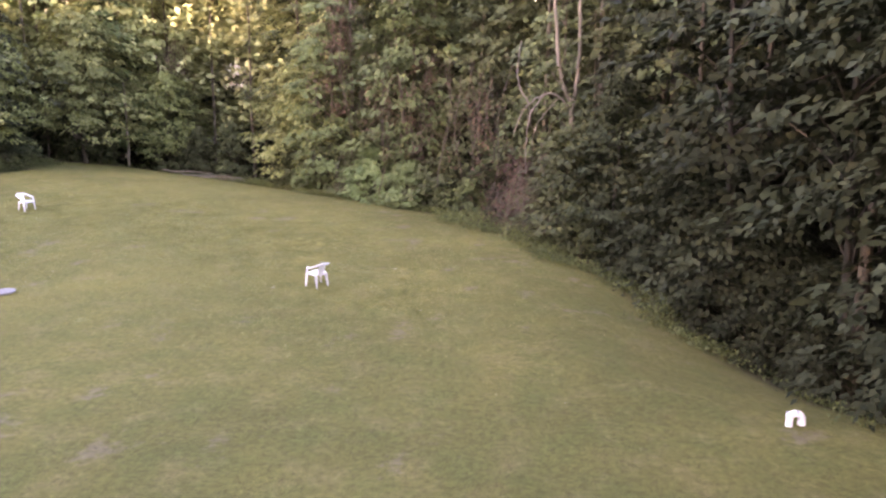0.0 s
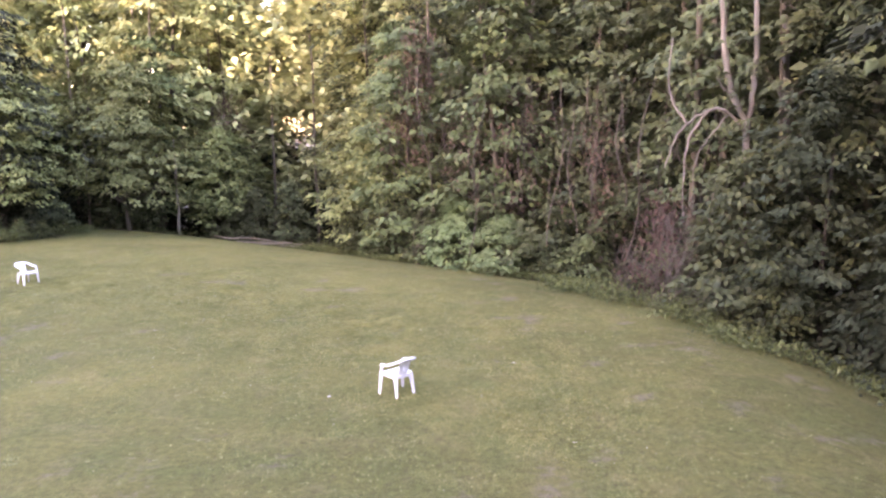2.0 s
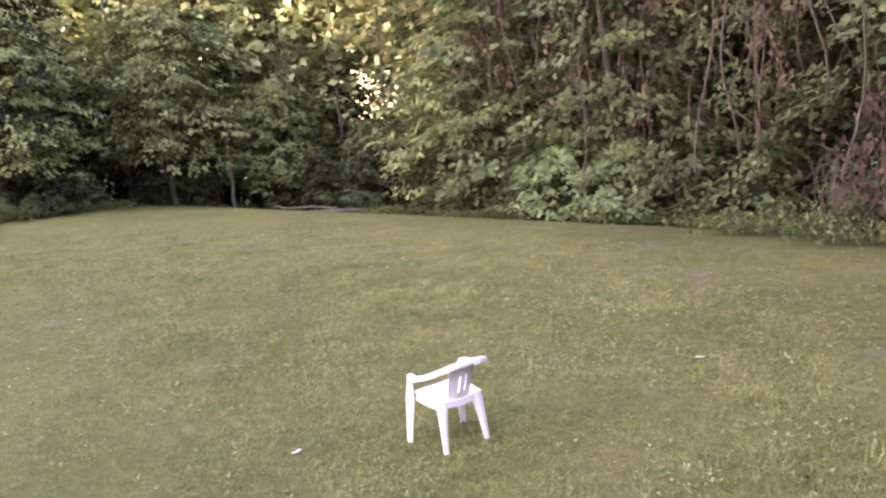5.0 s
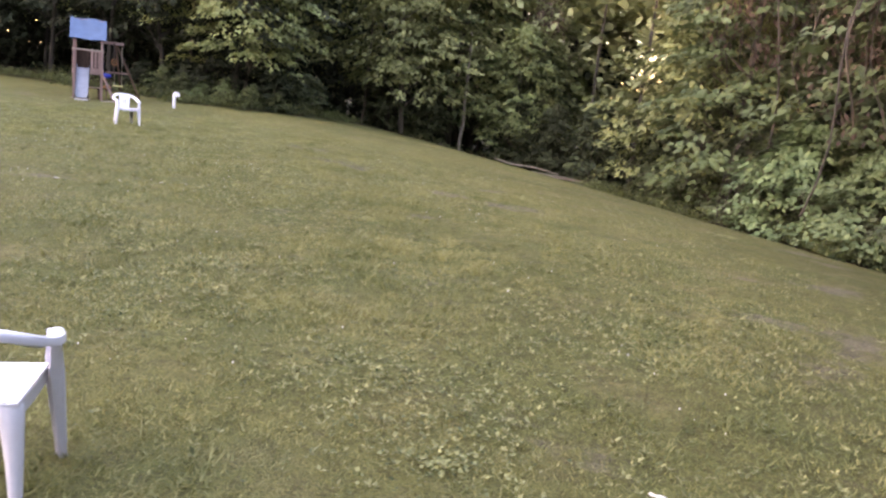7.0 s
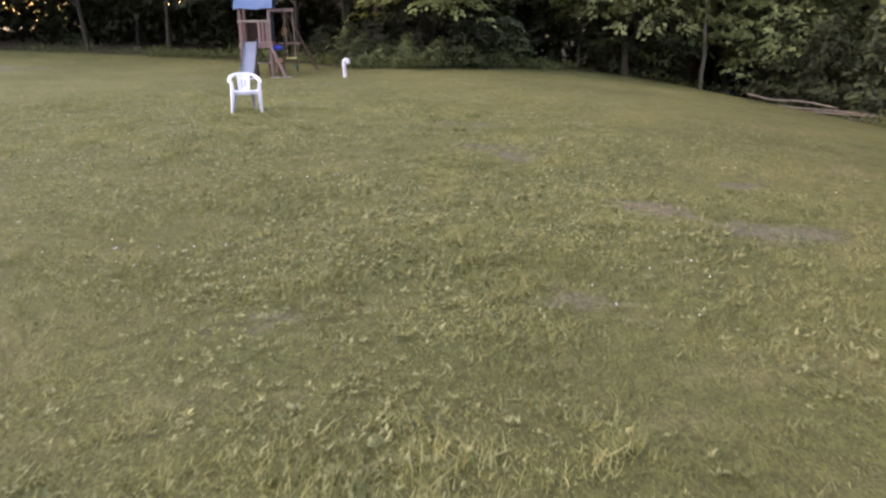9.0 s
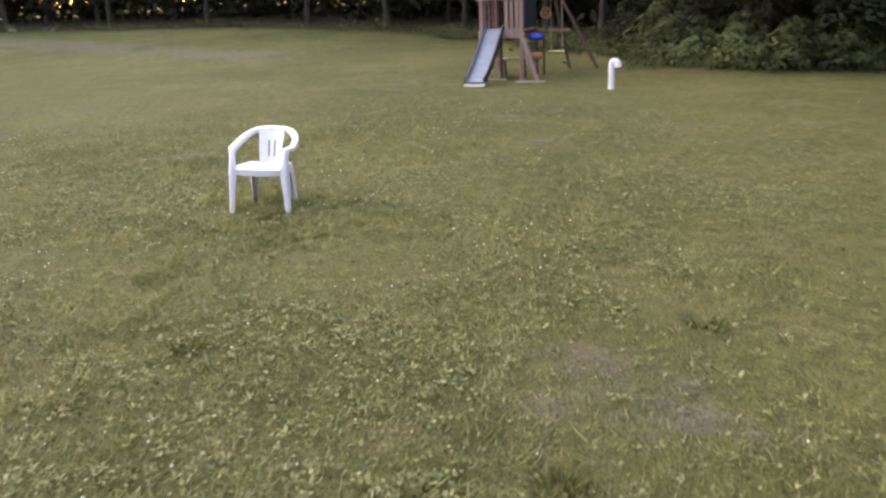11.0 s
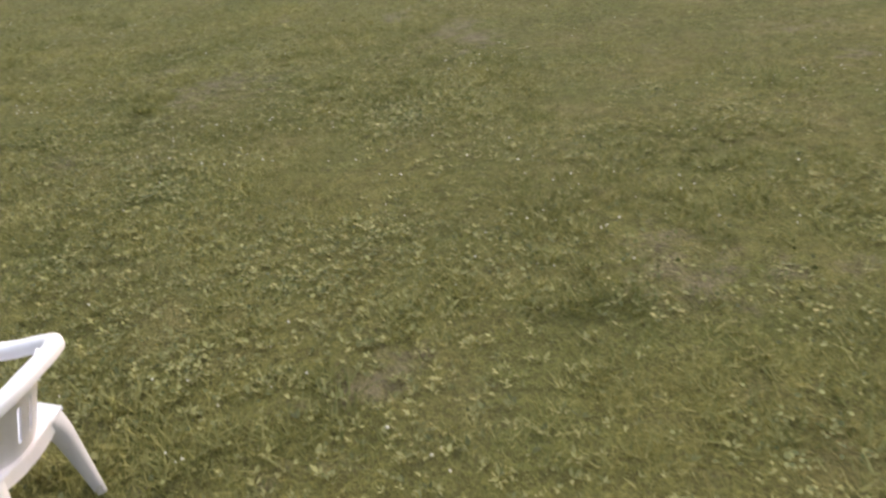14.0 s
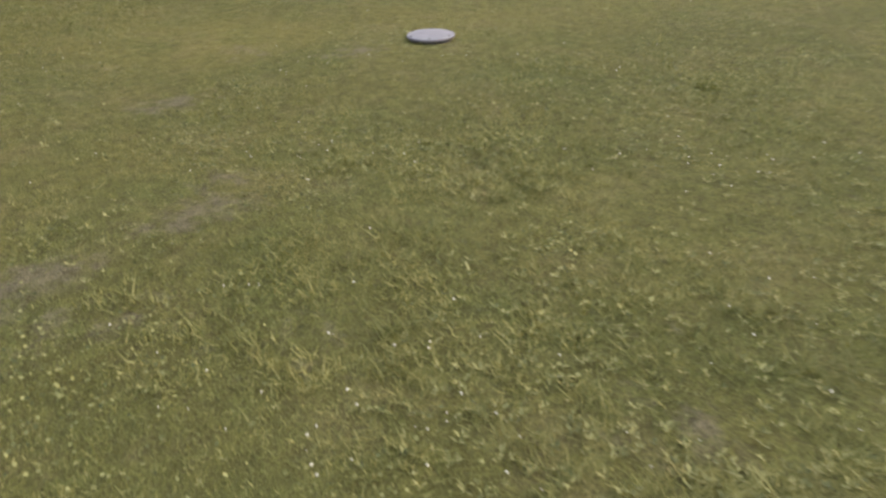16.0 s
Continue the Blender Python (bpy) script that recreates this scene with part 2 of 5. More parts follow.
# ---- building helpers ----
def mesh_of(name, verts, faces, material_used, smooth=False):
    """A mesh from numpy arrays; every face has the same number of corners."""
    verts, faces = np.asarray(verts, np.float32), np.asarray(faces, np.int32)
    me = bpy.data.meshes.new(name)
    n = faces.shape[1]
    me.vertices.add(len(verts))
    me.vertices.foreach_set("co", verts.ravel())
    me.loops.add(faces.size)
    me.loops.foreach_set("vertex_index", faces.ravel())
    me.polygons.add(len(faces))
    me.polygons.foreach_set("loop_start", np.arange(0, faces.size, n, dtype=np.int32))
    if smooth:
        me.polygons.foreach_set("use_smooth", np.ones(len(faces), bool))
    me.update(calc_edges=True)
    me.materials.append(material_used)
    return me


def child(name, me, parent, label="", m=None):
    ob = new(name, me)
    ob.parent = parent
    if m is not None:
        ob.matrix_basis = m
    return tagged(ob, label) if label else ob


def part(name, bm, material_used, parent, label="", smooth=False, bevel=0.0):
    """Links a bmesh as one mesh object under a thing or a part."""
    if bevel:
        bmesh.ops.bevel(bm, geom=list(bm.edges), offset=bevel, segments=1, affect="EDGES", profile=0.6)
    bmesh.ops.recalc_face_normals(bm, faces=bm.faces)
    me = bpy.data.meshes.new(name)
    bm.to_mesh(me)
    bm.free()
    me.materials.append(material_used)
    for f in me.polygons:
        f.use_smooth = smooth
    return child(name, me, parent, label)


def box(x0, x1, y0, y1, z0, z1):
    bm = bmesh.new()
    bmesh.ops.create_cube(bm, size=1)
    for v in bm.verts:
        v.co = Vector(((x0 + x1) / 2 + v.co.x * (x1 - x0), (y0 + y1) / 2 + v.co.y * (y1 - y0), (z0 + z1) / 2 + v.co.z * (z1 - z0)))
    return bm


def beam(a, b, w, h=None):
    """A squared timber from a to b."""
    h = h or w
    a, b = Vector(a), Vector(b)
    bm = bmesh.new()
    bmesh.ops.create_cube(bm, size=1)
    turn = (b - a).to_track_quat("Z", "X").to_matrix()
    for v in bm.verts:
        v.co = (a + b) / 2 + turn @ Vector((v.co.x * w, v.co.y * h, v.co.z * (b - a).length))
    return bm


def tube(points, radii, sides=7):
    """Vertices and quads of a tapered tube through the points."""
    pts = np.asarray(points, float)
    radii = np.broadcast_to(np.asarray(radii, float), (len(pts),))
    way = np.gradient(pts, axis=0)
    way /= np.linalg.norm(way, axis=1, keepdims=True) + 1e-9
    ref = np.where(np.abs(way[:, 2:3]) > 0.9, np.array([[1.0, 0, 0]]), np.array([[0, 0, 1.0]]))
    ref = np.broadcast_to(ref[0], way.shape)
    side = np.cross(way, ref)
    side /= np.linalg.norm(side, axis=1, keepdims=True) + 1e-9
    up = np.cross(side, way)
    a = np.linspace(0, 2 * np.pi, sides, endpoint=False)
    ring = np.cos(a)[None, :, None] * side[:, None] + np.sin(a)[None, :, None] * up[:, None]
    verts = (pts[:, None] + ring * radii[:, None, None]).reshape(-1, 3)
    i, j = np.meshgrid(np.arange(len(pts) - 1), np.arange(sides), indexing="ij")
    k = (j + 1) % sides
    faces = np.stack([i * sides + j, i * sides + k, (i + 1) * sides + k, (i + 1) * sides + j], -1).reshape(-1, 4)
    return verts, faces


def joined(pieces):
    verts, faces, n = [], [], 0
    for v, f in pieces:
        verts.append(v)
        faces.append(f + n)
        n += len(v)
    return np.concatenate(verts), np.concatenate(faces)


def leaf_quads(centre, way, normal, length, width, fold=0.12):
    """Pointed leaves, each a folded four-cornered blade."""
    way = way / (np.linalg.norm(way, axis=1, keepdims=True) + 1e-9)
    side = np.cross(way, normal)
    side /= np.linalg.norm(side, axis=1, keepdims=True) + 1e-9
    up = np.cross(side, way)
    l, w = length[:, None], width[:, None]
    base, tip = centre - way * l * 0.5 - up * l * fold, centre + way * l * 0.5 - up * l * fold
    mid = centre - way * l * 0.08
    verts = np.stack([base, mid + side * w * 0.5, tip, mid - side * w * 0.5], 1).reshape(-1, 3)
    return verts, np.arange(len(verts)).reshape(-1, 4)


# ---- the ground ----
# First two and last four points are unseen, added for woods that shade.
EDGE = [(13, -24), (12, -8), (11, 6), (10.3, 12), (9.4, 16.5), (8.3, 20), (6.6, 24), (4.8, 27.6), (3.1, 30.2), (1.3, 33), (-1.2, 37.5), (-4.5, 41.2), (-9.5, 45.5), (-14, 50),
        (-19, 55), (-24, 54.3), (-27, 51.5), (-26.6, 47.5), (-25.7, 44.2), (-26.6, 41.6), (-31, 40.6), (-40, 39.5), (-47, 36), (-53.5, 30), (-57, 20), (-60, 8), (-63, -8), (-66, -25), (-60, -48), (-32, -64), (4, -64), (18, -46)]
EDGE_A = np.array(EDGE, float)


def height(x, y):
    """The lawn is a low dome: it falls to the woods and rises a little at the far end."""
    x, y = np.asarray(x, float), np.asarray(y, float)
    s = 0.5 * x + 0.866 * y
    ease = np.clip((y - 13) / 10, 0, 1)
    z = -0.008 * np.clip(s - 22, 0, 20) ** 2 - 0.03 * np.clip(x - 1.2, 0, 10) ** 2 * ease * ease * (3 - 2 * ease)
    z = z - 0.12 * np.exp(-((x + 28.3) ** 2 + (y - 37.3) ** 2) / 6)
    return z + 0.0013 * np.clip(-x - 34, 0, 30) ** 2


def beyond(x, y):
    """Metres past the edge of the lawn into the woods; negative on the lawn."""
    p = np.stack([np.asarray(x, float).ravel(), np.asarray(y, float).ravel()], -1)
    a, d = EDGE_A[:-1], np.diff(EDGE_A, axis=0)
    t = np.clip(((p[:, None] - a) * d).sum(-1) / (d * d).sum(-1), 0, 1)
    near = a + t[..., None] * d
    gap = np.linalg.norm(p[:, None] - near, axis=-1)
    k = gap.argmin(1)
    rows = np.arange(len(p))
    off = p - near[rows, k]
    side = d[k, 1] * off[:, 0] - d[k, 0] * off[:, 1]
    return (np.sign(side) * gap[rows, k]).reshape(np.shape(x))


def drift(x, y, scale, seed, octaves=3):
    """Smooth uneven noise from 0 to 1 over the plan."""
    table = np.random.default_rng(seed).uniform(0, 1, (64, 64))
    total, amount, size = 0.0, 0.0, 1.0
    for _ in range(octaves):
        u, v = np.asarray(x, float) / scale / size + 31.7, np.asarray(y, float) / scale / size + 17.3
        i, j = np.floor(u).astype(int), np.floor(v).astype(int)
        a, b = u - i, v - j
        a, b = a * a * (3 - 2 * a), b * b * (3 - 2 * b)
        t = lambda p, q: table[p % 64, q % 64]
        total = total + size * (t(i, j) * (1 - a) * (1 - b) + t(i + 1, j) * a * (1 - b) + t(i, j + 1) * (1 - a) * b + t(i + 1, j + 1) * a * b)
        amount, size = amount + size, size * 0.5
    return total / amount


def bareness(x, y):
    """Where the turf is worn to soil, in small uneven spots."""
    x, y = np.asarray(x, float), np.asarray(y, float)
    track = np.full(x.shape, 99.0)
    for (ax, ay), (bx, by) in (((-62, 2), (-53, 19)), ((-53, 19), (-44.5, 26.5)), ((-44.5, 26.5), (-38.5, 31.5))):
        t = np.clip(((x - ax) * (bx - ax) + (y - ay) * (by - ay)) / ((bx - ax) ** 2 + (by - ay) ** 2), 0, 1)
        track = np.minimum(track, np.hypot(x - ax - t * (bx - ax), y - ay - t * (by - ay)))
    strip = 0.75 * np.clip(1.3 - track / 2.0, 0, 1) * np.clip((drift(x, y, 1.4, 12, 3) - 0.1) / 0.35, 0, 1)
    for a, b, r, deep in ((-5.62, 26.22, 0.17, 0.9), (-14.0, 34.75, 0.42, 0.8), (-13.6, 34.25, 0.26, 0.6), (-14.55, 34.56, 0.22, 0.7), (-19.84, 31.88, 0.22, 0.8), (-15.99, 26.24, 0.3, 0.7), (-17.98, 25.64, 0.18, 0.9), (-19.69, 35.22, 0.3, 0.5)):
        strip = strip + deep * np.clip(1.4 * np.exp(-((np.asarray(x) - a) ** 2 + (np.asarray(y) - b) ** 2) / r ** 2) - 0.5 * drift(x, y, 0.15, 18, 2), 0, 1)
    return strip + np.clip((drift(x, y, 0.8, 5, 3) - 0.66) / 0.16, 0, 1) * np.clip((drift(x, y, 9.0, 6, 2) - 0.35) / 0.25, 0, 1)


def make_ground():
    xs = np.concatenate([np.linspace(-900, -75, 14), np.arange(-70, -34, 0.8), np.arange(-33.4, 10, 0.4), np.arange(10.4, 30, 0.8), np.linspace(34, 900, 14)])
    ys = np.concatenate([np.linspace(-900, -40, 14), np.arange(-36, 10, 0.8), np.arange(10.4, 46, 0.4), np.arange(46.6, 84, 0.8), np.linspace(88, 900, 14)])
    gx, gy = np.meshgrid(xs, ys, indexing="ij")
    gz = height(gx, gy)
    rough = np.sin(gx * 1.7 + 2 * np.sin(gy * 0.6)) * np.sin(gy * 1.3 + np.sin(gx * 0.9)) * 0.012
    gz = gz + rough * (np.abs(gx) < 80)
    out = beyond(gx, gy)
    verts = np.stack([gx, gy, gz], -1).reshape(-1, 3)
    n = len(ys)
    i, j = np.meshgrid(np.arange(len(xs) - 1), np.arange(n - 1), indexing="ij")
    faces = np.stack([i * n + j, (i + 1) * n + j, (i + 1) * n + j + 1, i * n + j + 1], -1).reshape(-1, 4)
    me = mesh_of("ground", verts, faces, LAWN, True)
    woods = me.attributes.new("woods", "FLOAT", "POINT")
    woods.data.foreach_set("value", np.clip((out.ravel() + 0.3) / 1.5, 0, 1).astype(np.float32))
    bare = me.attributes.new("bare", "FLOAT", "POINT")
    bare.data.foreach_set("value", bareness(gx, gy).ravel().astype(np.float32))
    tagged(new("ground", me), "domed mown lawn of olive grass and clover, leaf litter under the trees", "lawn", kind="structure")


make_ground()
rng = np.random.default_rng(7)


# ---- trees ----
def crown_mesh(name, seed, high, low, radius, boughs, per, size, leaf, flat=0.28, spray=14):
    """Tiers of drooping boughs, each a fan of leafy sprays, inside an uneven envelope; also gives the boughs' middles."""
    g = np.random.default_rng(seed)
    h = (np.arange(boughs) + g.uniform(0, 1, boughs)) / boughs
    a = np.arange(boughs) * 2.39996 + g.normal(0, 0.35, boughs)
    wide = radius * (0.7 + 0.3 * np.sin(np.pi * np.clip(h * 0.9 + 0.12, 0, 1))) * (1 - 0.6 * h ** 3)
    wide *= 1 + 0.2 * np.sin(2 * a + seed) + 0.14 * np.sin(5 * a - 2 * seed + 4 * h)
    long = wide * g.uniform(0.62, 1.1, boughs)
    z0 = low + (high - low) * h
    droop = g.uniform(0.3, 0.62, boughs)
    out = np.stack([np.cos(a), np.sin(a), np.zeros(boughs)], -1)
    side = np.stack([-np.sin(a), np.cos(a), np.zeros(boughs)], -1)

    def on_bough(k, s, lat):
        z = z0[k] + long[k] * (0.42 * s - droop[k] * s * s) - 0.12 * np.abs(lat)
        return out[k] * (s * long[k])[:, None] + side[k] * lat[:, None] + np.array([0, 0, 1.0]) * z[:, None]

    k = np.repeat(np.arange(boughs), max(1, per // spray))
    s = 0.16 + 0.84 * np.sqrt(g.uniform(0, 1, len(k)))
    lat = long[k] * (0.08 + 0.34 * s) * g.uniform(-1, 1, len(k))
    hub = on_bough(k, s, lat) + g.normal(0, flat * 0.45, (len(k), 3)) * [0.4, 0.4, 1]
    reach = g.uniform(0.7, 1.3, len(k)) * size * 1.75
    way_out = out[k] + 0.7 * side[k] * (lat / (long[k] * 0.42 + 1e-6))[:, None]
    c, cr, wo = np.repeat(hub, spray, 0), np.repeat(reach, spray), np.repeat(way_out, spray, 0)
    n = len(c)
    b, q = g.uniform(0, 2 * np.pi, n), np.sqrt(g.uniform(0, 1, n))
    flat_off = np.stack([np.cos(b) * q, np.sin(b) * q, np.zeros(n)], -1)
    off = flat_off * cr[:, None] + np.stack([np.zeros(n), np.zeros(n), g.normal(0, 0.12, n) * cr - (0.34 * q * q + 0.3 * (flat_off * wo).sum(1)) * cr], -1)
    way = flat_off + 0.75 * wo + g.normal(0, 0.3, (n, 3)) + [0, 0, -0.55]
    normal = np.array([0, 0, 0.75]) + 0.62 * wo + g.normal(0, 0.27, (n, 3)) + np.repeat(g.normal(0, 0.16, (len(k), 3)), spray, 0)
    length = size * g.uniform(0.65, 1.3, n)
    v, f = leaf_quads(c + off, way, normal, length, length * g.uniform(0.44, 0.66, n))
    me = mesh_of(name, v, f, leaf)
    set_tone(me, np.repeat(np.clip(0.5 * g.uniform(0, 1, boughs)[k] + 0.5 * g.uniform(0, 1, len(k)), 0, 1), spray))
    return me, on_bough(np.arange(boughs), np.full(boughs, 0.62), np.zeros(boughs))


def set_tone(me, values):
    a = me.attributes.new("tone", "FLOAT", "POINT")
    a.data.foreach_set("value", np.repeat(values, len(me.vertices) // len(values)).astype(np.float32))


def wood_mesh(name, seed, high, low, girth, centre, limbs, bark):
    """A tapered, slightly bent trunk with limbs that reach the boughs."""
    g = np.random.default_rng(seed + 50)
    t = np.linspace(0, 1, 9)
    bend = np.stack([0.03 * high * np.sin(t * 3 + seed), 0.03 * high * np.sin(t * 2.3 + 2 * seed), t * high * 0.93], -1)
    bend -= bend[0]
    bend[0, 2] = -0.4
    flare = girth * (1 - 0.88 * t)
    flare[0] *= 1.5
    pieces = [tube(bend, flare, 8)]
    for k in g.choice(len(centre), min(limbs, len(centre)), replace=False):
        end = centre[k]
        start_z = max(0.3 * low + 0.4, end[2] - 0.5 * np.hypot(end[0], end[1]) - 0.4)
        s = np.clip(start_z / (high * 0.93), 0, 0.95)
        start = np.array([np.interp(s, t, bend[:, i]) for i in range(3)])
        u = np.linspace(0, 1, 5)[:, None]
        line = start + (end - start) * u + np.array([0, 0, 0.25]) * np.sin(u * np.pi) * np.linalg.norm(end - start) * 0.3
        pieces.append(tube(line, np.interp(s, t, flare) * 0.5 * (1 - 0.85 * u[:, 0]), 5))
    v, f = joined(pieces)
    return mesh_of(name, v, f, bark, True)


def make_tree(name, label, category, seed, high, low, radius, clumps, per, size, leaf, girth, limbs, bark=None, flat=0.28, group=""):
    top = new(name)
    tagged(top, label, category, group)
    crown, centre = crown_mesh("crown", seed, high, low, radius, clumps, per, size, leaf, flat)
    child("trunk", wood_mesh("trunk", seed, high, low, girth, centre, limbs, bark or BARK), top)
    child("crown", crown, top)
    return top


ONE = "trees along the edge of the woods"
KINDS = [
    make_tree("maple_tree", "broad maple with layered grey-green leaves at the lawn's edge", "tree", 1, 11.5, 0.9, 3.3, 62, 98, 0.27, LEAF_A, 0.16, 26, flat=0.3, group=ONE),
    make_tree("locust_tree", "tall locust over the woods, sunlight put into its light yellow-green leaves", "tree", 2, 17.0, 3.0, 3.6, 60, 84, 0.32, LEAF_B, 0.15, 26, flat=0.5, group=ONE),
    make_tree("maple_tree", "slim young maple with drooping green boughs", "tree", 3, 8.0, 0.8, 2.4, 48, 84, 0.22, LEAF_A, 0.09, 22, flat=0.3, group=ONE),
    make_tree("walnut_tree", "tall walnut with dark trunk and hanging green boughs", "tree", 4, 17.5, 3.0, 3.8, 64, 84, 0.32, LEAF_C, 0.2, 26, flat=0.4, group=ONE),
]
DEEP = [
    make_tree("locust_tree", "tall locust deep in the woods, its leaf colour lightened to look sunlit", "tree", 6, 18.0, 2.0, 4.2, 60, 42, 0.44, LEAF_B, 0.16, 12, flat=0.9, group=ONE),
    make_tree("walnut_tree", "tall dark-leaved walnut deep in the woods", "tree", 7, 18.0, 3.0, 4.2, 60, 42, 0.44, LEAF_C, 0.18, 12, flat=0.9, group=ONE),
]
DEEP_OAK = make_tree("oak_tree", "tall oak deep in the woods, shade put into its dark leaf colour", "tree", 8, 17.0, 2.5, 4.4, 60, 42, 0.44, LEAF_D, 0.16, 12, DARK_BARK, flat=0.9, group=ONE)
SHRUBS = [
    make_tree("shrub", "dense broad-leaved shrub reaching down to the grass", "shrub", 11, 2.6, 0.15, 1.6, 40, 70, 0.17, LEAF_C, 0.035, 16, flat=0.3, group="shrubs under the trees"),
    make_tree("shrub", "low leafy shrub under the trees", "shrub", 12, 1.7, 0.1, 1.3, 32, 56, 0.15, LEAF_A, 0.03, 12, flat=0.3, group="shrubs under the trees"),
    make_tree("shrub", "tall leafy thicket shrub with pale green leaves", "shrub", 13, 4.0, 0.15, 1.8, 56, 70, 0.19, LEAF_C, 0.045, 18, flat=0.3, group="shrubs under the trees"),
]


def along(distance):
    """The point that far along the edge, and the way out of the lawn there."""
    d = np.diff(EDGE_A, axis=0)
    l = np.linalg.norm(d, axis=1)
    e = np.concatenate([[0], np.cumsum(l)])
    k = min(max(np.searchsorted(e, distance, "right") - 1, 0), len(d) - 1)
    p = EDGE_A[k] + d[k] * (distance - e[k]) / l[k]
    return p, np.array([d[k, 1], -d[k, 0]]) / l[k]


EDGE_LENGTH = float(np.linalg.norm(np.diff(EDGE_A, axis=0), axis=1).sum())
used = set()


def plant(model, x, y, size, turn, tilt=0.0):
    m = pose(x, y, float(height(x, y)) - 0.05, tilt, 0, turn)
    if model.name not in used:
        used.add(model.name)
        model.matrix_basis = m @ Matrix.Diagonal((size, size, size, 1))
        return model
    ob = copy_thing(model, m)
    ob.scale = (size, size, size)
    return ob


def bearing(x, y):
    """Degrees west of north, seen from the middle of the lawn's near half."""
    return np.degrees(np.arctan2(-(np.asarray(x, float) + 0.2), np.asarray(y, float) - 8.8))


def in_gap(x, y, half):
    """A narrow opening in the far woods, through which the sky shows."""
    return math.hypot(x + 0.2, y - 8.8) > 40 and abs(float(bearing(x, y)) - 19.2) < half


def open_sky(x, y, z):
    """The two holes in the leaves: one low between the stems, one high up."""
    b = bearing(x, y)
    return ((np.abs(b - 19.3) < 1.25) & (z > 2.4) & (z < 6.3)) | ((np.abs(b - 20.9) < 1.1) & (z > 13) & (z < 22))


def hollow(x, y):
    """Dark hollows left open under the boughs."""
    return any(math.hypot(x - a, y - b) < r for a, b, r in ((-24.8, 55.6, 1.7), (-28.6, 47.2, 2.0), (0.6, 35.6, 1.3), (9.8, 18.5, 1.6), (6.5, 26.5, 1.3), (11.5, 13.5, 1.6)))


def plant_row(models, offset, jitter, step, size, start=0.0, end=EDGE_LENGTH):
    s = start + rng.uniform(0, step)
    while s < end:
        p, n = along(s)
        q = p + n * (offset + rng.uniform(-jitter, jitter))
        if float(beyond(q[0], q[1])) > 0.6 and not in_gap(*q, 2.0) and not hollow(*q):
            plant(models[rng.integers(len(models))], q[0], q[1], rng.uniform(*size), rng.uniform(0, 360), rng.uniform(-3, 3))
        s += step * rng.uniform(0.75, 1.25)


def plant_band(models, near, far, apart, tries, size, box_of=(-66, 24, -12, 84), dark_from=99.0):
    """Fills the woods between two depths behind the edge, no two stems closer than apart."""
    x, y = rng.uniform(box_of[0], box_of[1], tries), rng.uniform(box_of[2], box_of[3], tries)
    depth = beyond(x, y)
    ok = (depth > near) & (depth < far)
    set_down = []
    for px, py in zip(x[ok], y[ok]):
        if in_gap(px, py, 4.2) or hollow(px, py) or any((px - a) ** 2 + (py - b) ** 2 < apart ** 2 for a, b in set_down):
            continue
        set_down.append((px, py))
        model, big = models[rng.integers(len(models))], rng.uniform(*size)
        if px > dark_from:
            model, big = KINDS[3], big * 0.64
        plant(model, px, py, big, rng.uniform(0, 360), rng.uniform(-3, 3))


BIG = make_tree("maple_tree", "broad pale-green maple with low spreading boughs over the grass", "tree", 9, 10.0, 2.2, 4.6, 86, 126, 0.26, LEAF_M, 0.12, 34, flat=0.3, group=ONE)
HANG = make_tree("oak_tree", "oak with hanging boughs, its leaf colour darkened to stand for shade", "tree", 14, 13.5, 3.4, 4.4, 80, 56, 0.34, LEAF_D, 0.13, 24, DARK_BARK, flat=0.3, group=ONE)
TALL = make_tree("oak_tree", "tall oak with high boughs over the grass, leaves coloured dark as shade", "tree", 15, 16.0, 5.2, 5.0, 80, 70, 0.34, LEAF_D, 0.14, 26, DARK_BARK, flat=0.3, group=ONE)
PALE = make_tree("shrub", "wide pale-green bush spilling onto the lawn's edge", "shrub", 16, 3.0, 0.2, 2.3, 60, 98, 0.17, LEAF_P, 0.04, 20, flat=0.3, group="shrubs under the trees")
DARK_SHRUB = make_tree("shrub", "shrub under the oaks, its shade put into the leaf colour", "shrub", 17, 2.4, 0.1, 1.6, 36, 70, 0.17, LEAF_D, 0.03, 14, flat=0.3, group="shrubs under the trees")
THICKET = make_tree("shrub", "tall thicket shrub under the oaks, leaf colour darkened as shade", "shrub", 18, 4.6, 0.2, 2.9, 64, 84, 0.2, LEAF_D, 0.05, 16, flat=0.35, group="shrubs under the trees")
plant(BIG, -26.4, 52.2, 1.0, 40)
plant(BIG, -27.9, 43.6, 0.82, 200)
plant(BIG, -22.6, 57.0, 0.72, 120)
plant(BIG, -10.2, 49.4, 0.85, 300)
plant(KINDS[0], -8.6, 47.0, 1.0, 80)
plant(PALE, -5.2, 43.0, 1.0, 0)
plant(PALE, -3.2, 40.8, 0.8, 130)
plant(THICKET, 5.4, 31.3, 0.85, 20)
plant(SHRUBS[0], 4.7, 29.7, 0.8, 70)
plant(SHRUBS[2], 3.9, 32.6, 0.8, 250)
plant(SHRUBS[2], 4.15, 31.0, 1.15, 30)
plant(DARK_SHRUB, -32.6, 41.9, 0.6, 20)
plant(SHRUBS[1], -31.3, 42.1, 0.8, 140)
plant(DARK_SHRUB, -30.1, 42.4, 0.65, 260)
plant(SHRUBS[1], -29.1, 42.8, 0.65, 50)
plant(THICKET, -28.3, 43.1, 0.6, 10)
